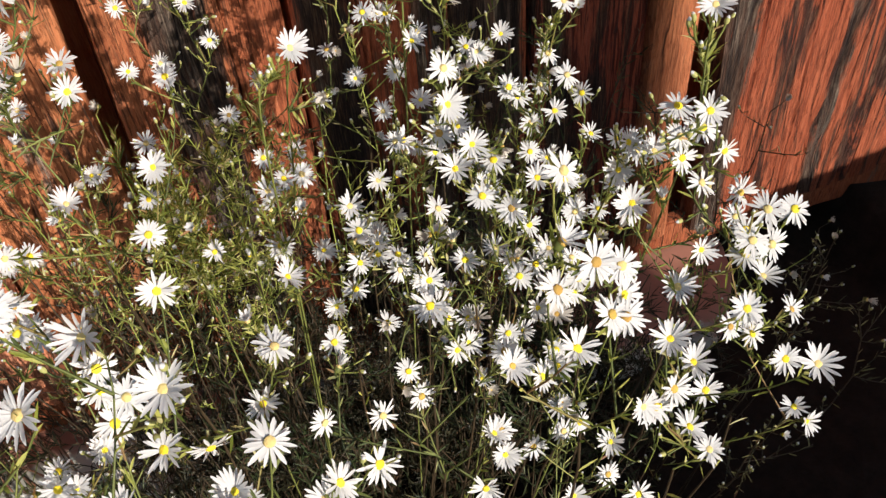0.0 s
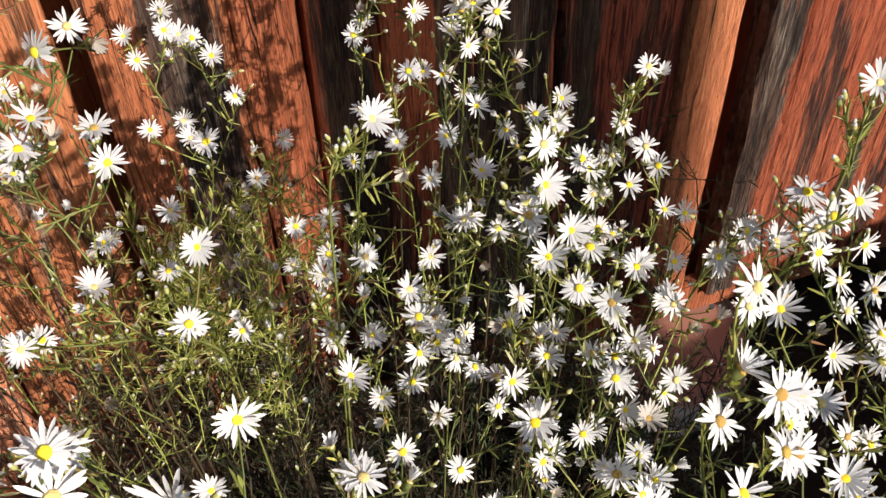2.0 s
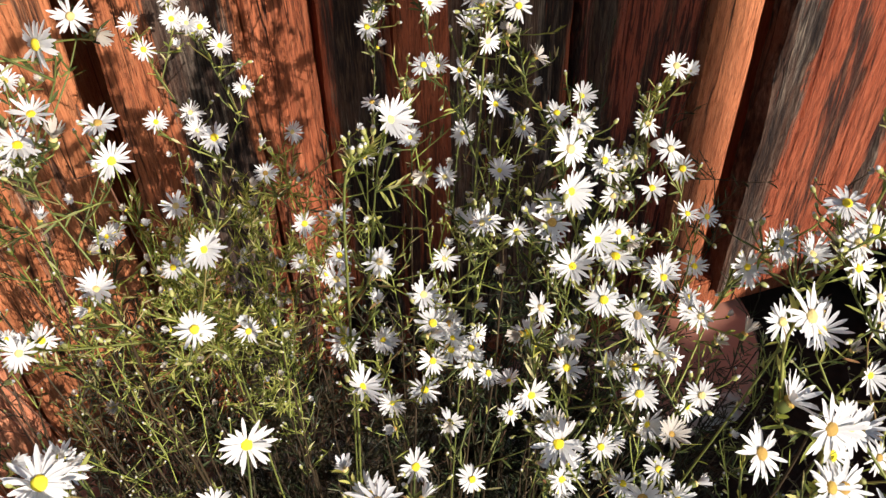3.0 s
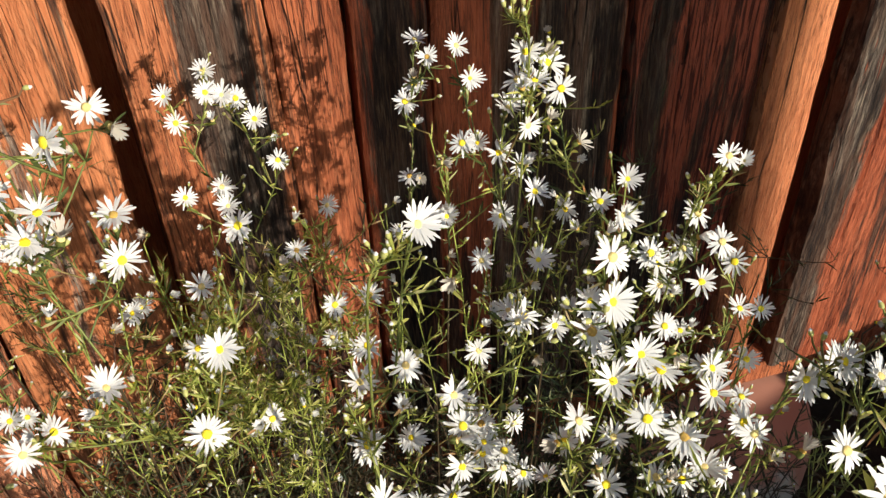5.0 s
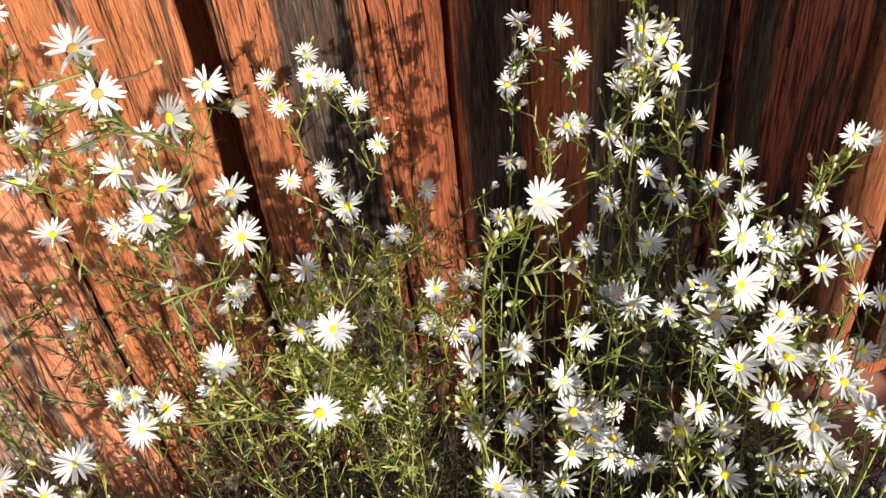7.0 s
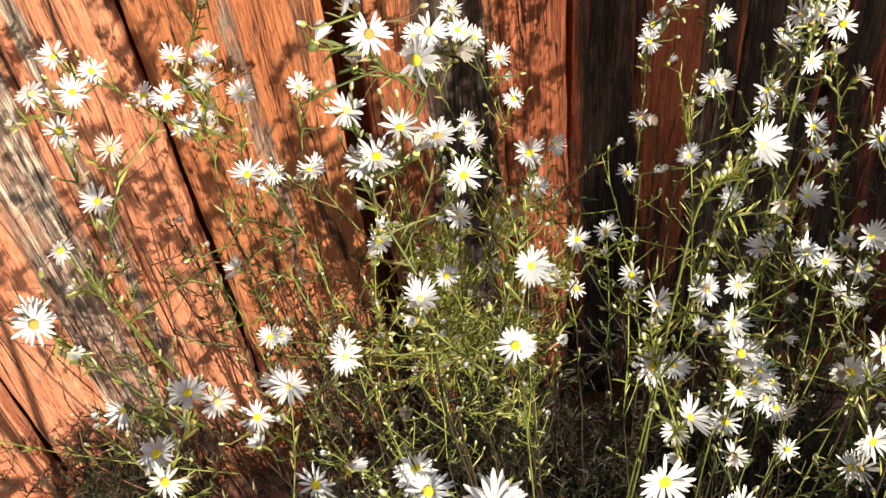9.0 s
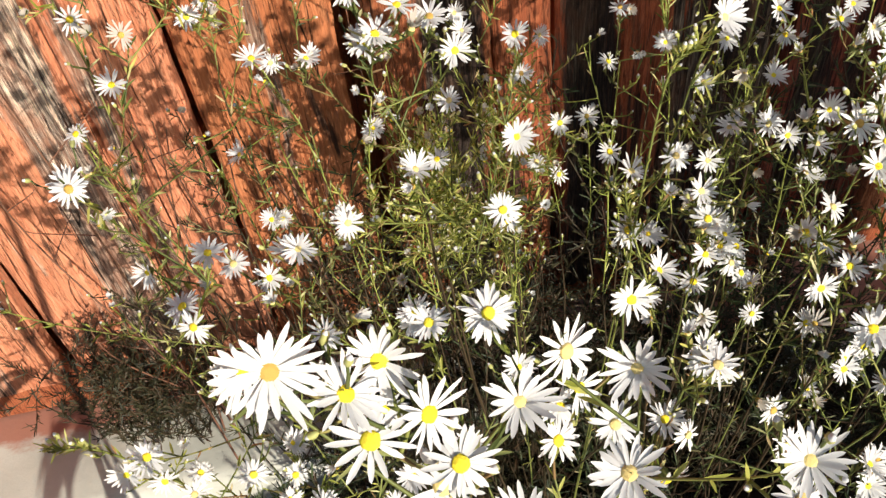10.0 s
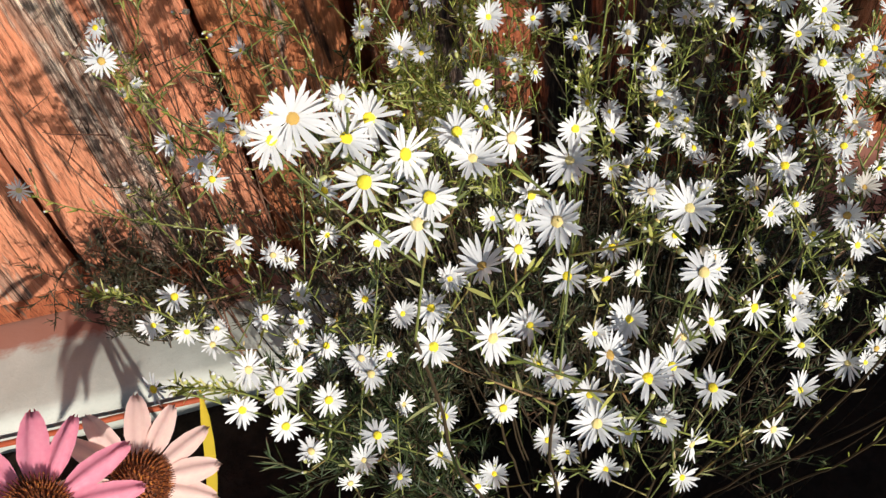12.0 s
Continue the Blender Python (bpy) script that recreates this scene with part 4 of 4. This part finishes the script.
def budding_shoot(r, foot, tip, green, dense):
    """A bright leafy shoot with closed buds crowded towards its top and no open head yet."""
    shoot = tagged(new("aster_shoot"), "leafy yellow-green aster shoot with closed pale buds" if green is BRIGHT else "thin olive-brown aster shoot with closed pale buds" if green is OLIVE else "narrow-leaved green aster shoot with closed buds", "aster", "budding shoots before the fence")
    shoot.location = foot
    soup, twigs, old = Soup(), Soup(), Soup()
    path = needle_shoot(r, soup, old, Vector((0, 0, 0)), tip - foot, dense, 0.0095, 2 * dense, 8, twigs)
    for i in range(6, 12):
        for _ in range(r.choice((1, 2, 2))):
            bud_stalk(r, shoot, soup, twigs, path[i].lerp(path[i + 1], r.random()), Vector((r.gauss(0, 0.5), r.gauss(0, 0.5), r.uniform(0.4, 1.0))), r.uniform(0.008, 0.03))
    for i in (9, 10, 11, 12) if green is BRIGHT else (12,):
        tip = path[i] + Vector((r.gauss(0, 0.5), r.gauss(-0.3, 0.4), r.uniform(0.4, 1.0))).normalized() * r.uniform(0.008, 0.02)
        twigs.tube(curve(path[i], path[i].lerp(tip, 0.4), tip - Vector((0, 0, 0.004)), tip, 4), 0.0005, 0.0004, 4)
        young = linked("half_open_head", r.choice(HALF_OPEN), shoot, aim(tip, Vector((r.gauss(0.1, 0.4), r.gauss(-0.5, 0.4), 0.8)).normalized(), r.uniform(0.0045, 0.007), r.uniform(0, 6.28)))
        linked("disc", DISCS[r.choice((0, 1))], young, Matrix())
        linked("bract_cup", CUP, young, Matrix())
    old.make("stem", TWIG, shoot, "bare brown lower stem, darkened for shade")
    twigs.make("young_stem", TWIG if green is OLIVE else SHOOT_STEM, shoot)
    tagged(soup.make("leaves", green, shoot), kind="stuff")


def bud_spray(r, foot, knee, tip, count):
    """A long thin branch that leans out of the clump, with a row of closed buds along its end."""
    shoot = tagged(new("aster_shoot"), "thin leaning aster branch with a row of closed buds", "aster", "budding branches over the bed")
    foot, knee, tip = Vector(foot), Vector(knee), Vector(tip)
    shoot.location = foot
    soup, twigs = Soup(), Soup()
    rise = curve(Vector((0, 0, 0)), Vector((0, 0, 0.2)), (knee - foot) * 0.7, knee - foot, 14)
    run = curve(knee - foot, (knee - foot) + (rise[-1] - rise[-2]) * 1.5, (tip - foot).lerp(knee - foot, 0.3), tip - foot, 12)
    path = rise + run[1:]
    twigs.tube(path, 0.0008, 0.0005, 5)
    for a, b in zip(path[6:], path[7:]):
        for _ in range(3):
            way = (Vector((r.gauss(0, 0.6), r.gauss(0, 0.6), r.uniform(0, 0.7))) + (b - a).normalized()).normalized()
            soup.blade(a.lerp(b, r.random()), way, Vector((0, 0, 1)), r.uniform(0.005, 0.013), 0.0005, 0.1)
    for k in range(count):
        p = run[3 + int(9 * k / count)]
        along = (run[-1] - run[-3]).normalized()
        bud_stalk(r, shoot, soup, twigs, p, along + Vector((r.gauss(0, 0.6), r.gauss(0, 0.6), r.uniform(0, 0.8))), r.uniform(0.005, 0.013))
    twigs.make("stem", STALK, shoot)
    tagged(soup.make("leaves", BRIGHT, shoot), kind="stuff")


build_undergrowth()
shoot_random = random.Random(21)
for clump in range(15):
    leafy = clump < 8
    cx = shoot_random.gauss(0.032, 0.024) if leafy else shoot_random.uniform(-0.24, -0.03)
    cy, top = shoot_random.uniform(0.50, 0.64), shoot_random.uniform(0.72, 0.83) if leafy else shoot_random.uniform(0.58, 0.82)
    for _ in range(3 if leafy else 2):
        x, y = cx + shoot_random.gauss(0, 0.016), min(cy + shoot_random.gauss(0, 0.016), 0.70)
        foot = Vector((cx * 0.7 + 0.03 + shoot_random.gauss(0, 0.015), 0.40 + (cy - 0.40) * 0.6, bed_z(cx, 0.45)))
        budding_shoot(shoot_random, foot, Vector((x, y, top + shoot_random.gauss(0, 0.035))), BRIGHT if leafy else (OLIVE if shoot_random.random() < 0.4 else GREEN), 4 if leafy else 3)
for k in range(14):
    x, y = shoot_random.uniform(0.13, 0.32), shoot_random.uniform(0.46, 0.64)
    tip = Vector((x, y, shoot_random.uniform(0.70, 0.90)))
    foot = Vector((x * 0.6 + 0.06, 0.34 + (y - 0.34) * 0.6, bed_z(x, 0.4)))
    budding_shoot(shoot_random, foot, tip, BRIGHT if k % 3 else GREEN, 2)
for k in range(16):
    x, y = shoot_random.uniform(0.16, 0.56), shoot_random.uniform(0.22, 0.48)
    tip = Vector((x, y, shoot_random.uniform(0.62, 0.78)))
    foot = Vector((x * 0.6 + 0.06, 0.34 + (y - 0.34) * 0.6, bed_z(x, 0.4)))
    budding_shoot(shoot_random, foot, tip, GREEN if k % 2 else OLIVE, 2)
for foot, knee, tip, count in (
    ((0.05, 0.42, 0.25), (0.034, 0.400, 0.815), (-0.050, 0.376, 0.904), 9), ((0.07, 0.40, 0.25), (0.088, 0.340, 0.950), (0.101, 0.335, 1.002), 9),
    ((0.07, 0.40, 0.25), (0.086, 0.350, 0.835), (0.077, 0.340, 0.920), 8), ((-0.03, 0.38, 0.27), (-0.182, 0.320, 0.820), (-0.210, 0.310, 0.873), 7),
    ((-0.02, 0.36, 0.27), (-0.119, 0.210, 0.880), (-0.152, 0.200, 0.937), 8), ((0.19, 0.33, 0.23), (0.276, 0.260, 0.945), (0.262, 0.250, 1.030), 8),
    ((0.15, 0.42, 0.24), (0.200, 0.455, 0.960), (0.197, 0.470, 1.005), 8), ((0.19, 0.40, 0.23), (0.262, 0.400, 0.885), (0.272, 0.392, 0.948), 7),
):
    bud_spray(shoot_random, foot, knee, tip, count)

# ---- coneflowers ----
PINK = petal_material("pink_petal", (0.74, 0.18, 0.27), (0.90, 0.38, 0.45), 0.3)
PALE_PINK = petal_material("faded_pink_petal", (0.78, 0.46, 0.42), (0.88, 0.66, 0.54), 0.3)


def cone_material():
    n = Nodes("cone_spines")
    g = n.noise((900, 900, 900), 2)
    n.base(n.ramp(g, [(0.35, (0.05, 0.02, 0.012)), (0.55, (0.22, 0.06, 0.02)), (0.75, (0.55, 0.20, 0.03))]), 0.7, 0.2)
    return n.mat


CONE = cone_material()
CONE_LEAF = leaf_material("coneflower_green", [(0.0, (0.05, 0.10, 0.02)), (1.0, (0.10, 0.16, 0.04))])
YELLOWED = leaf_material("yellowed_blade", [(0.0, (0.70, 0.52, 0.04)), (1.0, (0.78, 0.60, 0.06))], 0.3)


def coneflower(place, facing, petals, count, length, droop, seed, label):
    """A coneflower: spiny domed cone, a ring of broad ribbed petals, a bristly stem down to the bed."""
    r = random.Random(seed)
    plant = tagged(new("coneflower"), label, "coneflower", "coneflowers")
    foot = Vector((place[0] - 0.03, place[1] + 0.06, bed_z(place[0], place[1])))
    plant.location = foot
    top = Vector(place) - foot
    stem = Soup()
    stem.tube(curve(Vector((0, 0, -0.01)), Vector((0, 0, 0.2)), top - Vector(facing).normalized() * 0.18, top - Vector(facing).normalized() * 0.008, 16), 0.0032, 0.0026, 8)
    stem.make("stem", CONE_LEAF, plant)
    turn = aim(top, Vector(facing).normalized(), 1.0, 0.3)
    for i in range(count):
        a = 2 * math.pi * (i + r.uniform(-0.25, 0.25)) / count
        d, sd = Vector((math.cos(a), math.sin(a), 0)), Vector((-math.sin(a), math.cos(a), 0))
        lon, wide, dr = length * r.uniform(0.88, 1.08), 0.0046 * r.uniform(0.82, 1.15), droop + r.uniform(-0.12, 0.12)
        bm = bmesh.new()
        grid = []
        for t, w in ((0.0, 0.42), (0.15, 0.72), (0.35, 1.0), (0.6, 0.96), (0.82, 0.70), (0.95, 0.38), (1.0, 0.16)):
            c = d * (0.009 + lon * t) + Vector((0, 0, -dr * lon * t * t))
            row = []
            for k in range(7):
                u = (k - 3) / 3
                rib = 0.0009 * math.cos(u * math.pi * 2) - 0.0022 * u * u
                notch = -0.003 * abs(math.sin(u * 4.7)) if t == 1.0 else 0.0
                row.append(bm.verts.new(c + sd * wide * w * u + d * notch + Vector((0, 0, rib))))
            grid.append(row)
        for p, q in zip(grid, grid[1:]):
            for k in range(6):
                bm.faces.new((p[k], p[k + 1], q[k + 1], q[k]))
        ob = part("petal", bm, petals, plant)
        ob.matrix_basis = turn
    bm = bmesh.new()
    bmesh.ops.create_uvsphere(bm, u_segments=20, v_segments=12, radius=0.0102)
    for v in bm.verts:
        v.co.z *= 0.75
    ob = part("cone", bm, CONE, plant, "spiny orange-brown cone")
    ob.matrix_basis = turn
    spines = Soup()
    for i in range(260):
        z = 1 - i / 260 * 0.98
        a = i * 2.39996
        rr = math.sqrt(max(0.0, 1 - z * z))
        nrm = Vector((rr * math.cos(a), rr * math.sin(a), z))
        p = Vector((nrm.x * 0.0098, nrm.y * 0.0098, nrm.z * 0.0074))
        spines.tube([p, p + (nrm + Vector((0, 0, 0.5))).normalized() * 0.0036], 0.0005, 0.00012, 4)
    tagged(spines.make("spine", CONE, ob), kind="stuff")
    for i in range(5):
        bm = bmesh.new()
        a = r.uniform(2.5, 4.4)
        d, sd = Vector((math.cos(a), math.sin(a), 0.25)).normalized(), Vector((-math.sin(a), math.cos(a), 0))
        at = top * r.uniform(0.34, 0.56)
        lon, grid = r.uniform(0.07, 0.11), []
        for t, w in ((0.0, 0.05), (0.12, 0.1), (0.3, 0.9), (0.55, 1.0), (0.8, 0.6), (1.0, 0.04)):
            c = at + d * lon * t - Vector((0, 0, 0.5 * lon * t * t))
            grid.append([bm.verts.new(c + sd * 0.013 * w * u + Vector((0, 0, 0.004 * u * u * w))) for u in (-1, -0.5, 0, 0.5, 1)])
        for p, q in zip(grid, grid[1:]):
            for k in range(4):
                bm.faces.new((p[k], p[k + 1], q[k + 1], q[k]))
        part("leaf", bm, CONE_LEAF, plant)


coneflower((-0.180, 0.130, 0.996), (0.10, -0.50, 0.86), PINK, 12, 0.0255, 0.16, 3, "pink coneflower with a spiny orange-brown cone")
coneflower((-0.160, 0.150, 0.958), (0.52, -0.50, 0.69), PALE_PINK, 13, 0.0245, 0.12, 4, "faded pale pink coneflower beside a brighter one")


def yellow_blade(foot, tip):
    thing = tagged(new("yellowed_leaf"), "long narrow yellowed leaf blade standing upright", "leaf")
    thing.location = foot
    bm = bmesh.new()
    way = Vector(tip) - Vector(foot)
    side = Vector((1, 0.25, 0)).normalized()
    rows = []
    for i in range(13):
        t = i / 12
        w = 0.0056 * (1 - t) ** 0.5 * (0.6 + 0.8 * t) + 0.0003
        c = way * t + Vector((0.012 * math.sin(t * 2.6), 0, 0))
        rows.append([bm.verts.new(c - side * w), bm.verts.new(c + Vector((0, 0.0012, 0))), bm.verts.new(c + side * w)])
    for a, b in zip(rows, rows[1:]):
        for k in range(2):
            bm.faces.new((a[k], a[k + 1], b[k + 1], b[k]))
    part("blade", bm, YELLOWED, thing)


yellow_blade((-0.318, 0.381, 0.30), (-0.156, 0.219, 0.897))


def build_edging():
    """The thin red rod that edges the bed in front of the curb."""
    rod = Soup()
    pts = [Vector((-1.2 + 0.05 * i, 0.588 + 0.003 * noise.noise((i * 0.4, 2, 3)), curb_z(-1.2 + 0.05 * i) - 0.018)) for i in range(19)]
    rod.tube(pts, 0.0038, 0.0038, 10)
    n = Nodes("red_edging")
    g = n.noise((120, 120, 120), 4)
    n.base(n.mix(g, (0.30, 0.05, 0.018), (0.46, 0.10, 0.032)), 0.5, 0.4)
    tagged(rod.make("bed_edging", n.mat), "thin red edging rod lying along the curb", "edging", kind="structure")


build_edging()

# ---- dry stems by the fence, and an unseen low wall added for shade ----


def dry_stems():
    r = random.Random(8)
    for _ in range(18):
        x, y = r.uniform(-0.27, 0.06), r.uniform(0.62, 0.71)
        foot = Vector((x + r.gauss(0, 0.02), y, bed_z(x, 0.5)))
        tip = Vector((x + r.gauss(-0.02, 0.05), y + r.uniform(-0.04, 0.015), r.uniform(0.55, 0.86)))
        thing = tagged(new("dry_stem"), "thin dry red-brown stem standing before the fence", "stem", "dry stems")
        thing.location = foot
        soup = Soup()
        path = curve(Vector((0, 0, 0)), Vector((0, 0, 0.12)), tip - foot - Vector((r.gauss(0, 0.02), 0, 0.1)), tip - foot, 14)
        soup.tube(path, 0.0014, 0.0006, 5)
        for i in range(6, 14, 2):
            way = Vector((r.gauss(0, 0.7), r.gauss(0, 0.4), r.uniform(0.1, 0.9))).normalized()
            end = path[i] + way * r.uniform(0.02, 0.06)
            soup.tube(curve(path[i], path[i].lerp(end, 0.4), end - Vector((0, 0, 0.004)), end, 4), 0.0006, 0.0003, 4)
        soup.make("stalk", DRY, thing)


DRY = leaf_material("dry_stalk", [(0.0, (0.12, 0.05, 0.03)), (1.0, (0.24, 0.12, 0.07))], 0.0)
dry_stems()


def build_shade_wall():
    """An unseen low wall added on the sunny side of the bed, with a higher end; it keeps the sun off the soil."""
    n = Nodes("wall_stone")
    g = n.noise((40, 40, 40), 6, 0.7)
    n.base(n.ramp(g, [(0.3, (0.16, 0.14, 0.12)), (0.7, (0.34, 0.31, 0.27))]), 0.9, 0.2)
    n.bump(g, 0.8, 0.006)
    bm = bmesh.new()
    # The higher end is shaped to shade the right end of the fence foot.
    outline = [(-3.0, -0.3), (3.4, -0.3), (3.4, 0.79), (1.23, 0.775), (1.20, 0.697), (0.95, 0.692), (0.90, 0.675), (-3.0, 0.68)]
    near = [bm.verts.new((x, -0.40, z)) for x, z in outline]
    far = [bm.verts.new((x, -0.58, z)) for x, z in outline]
    bm.faces.new(near)
    bm.faces.new(far[::-1])
    for i, k in zip(range(len(near)), [*range(1, len(near)), 0]):
        bm.faces.new((near[i], far[i], far[k], near[k]))
    bmesh.ops.recalc_face_normals(bm, faces=bm.faces)
    bmesh.ops.bevel(bm, geom=bm.edges[:], offset=0.012, segments=2, affect="EDGES")
    tagged(part("shade_wall", bm, n.mat, smooth=False), "unseen low grey stone wall added to shade the soil", "wall", kind="structure")


build_shade_wall()

# ---- unseen trunk added to shade the middle of the fence ----


def build_shade_caster():
    bm = bmesh.new()
    rings = []
    for i in range(30):
        z = 0.12 * i
        ring = []
        for k in range(20):
            a = 2 * math.pi * k / 20
            r = 0.203 + 0.02 * math.exp(-z * 6) + 0.012 * noise.noise((math.cos(a) * 2, math.sin(a) * 2, z * 2))
            ring.append(bm.verts.new((r * math.cos(a), r * math.sin(a), z)))
        rings.append(ring)
    for a, b in zip(rings, rings[1:]):
        for k in range(20):
            bm.faces.new((a[k], a[(k + 1) % 20], b[(k + 1) % 20], b[k]))
    bm.faces.new(rings[-1])
    n = Nodes("bark")
    g = n.noise((60, 60, 9), 6, 0.7)
    n.base(n.ramp(g, [(0.3, (0.03, 0.022, 0.016)), (0.7, (0.16, 0.12, 0.09))]), 0.9, 0.1)
    n.bump(g, 1.0, 0.01)
    tree = tagged(new("shade_caster"), "unseen trunk added to shade the middle of the fence", "tree")
    # Added out of view, set so its shadow falls on the middle boards.
    tree.location = (0.380 + 0.40 * 4.0, FENCE_Y - 4.0, 0.1)
    part("trunk", bm, n.mat, tree)


build_shade_caster()
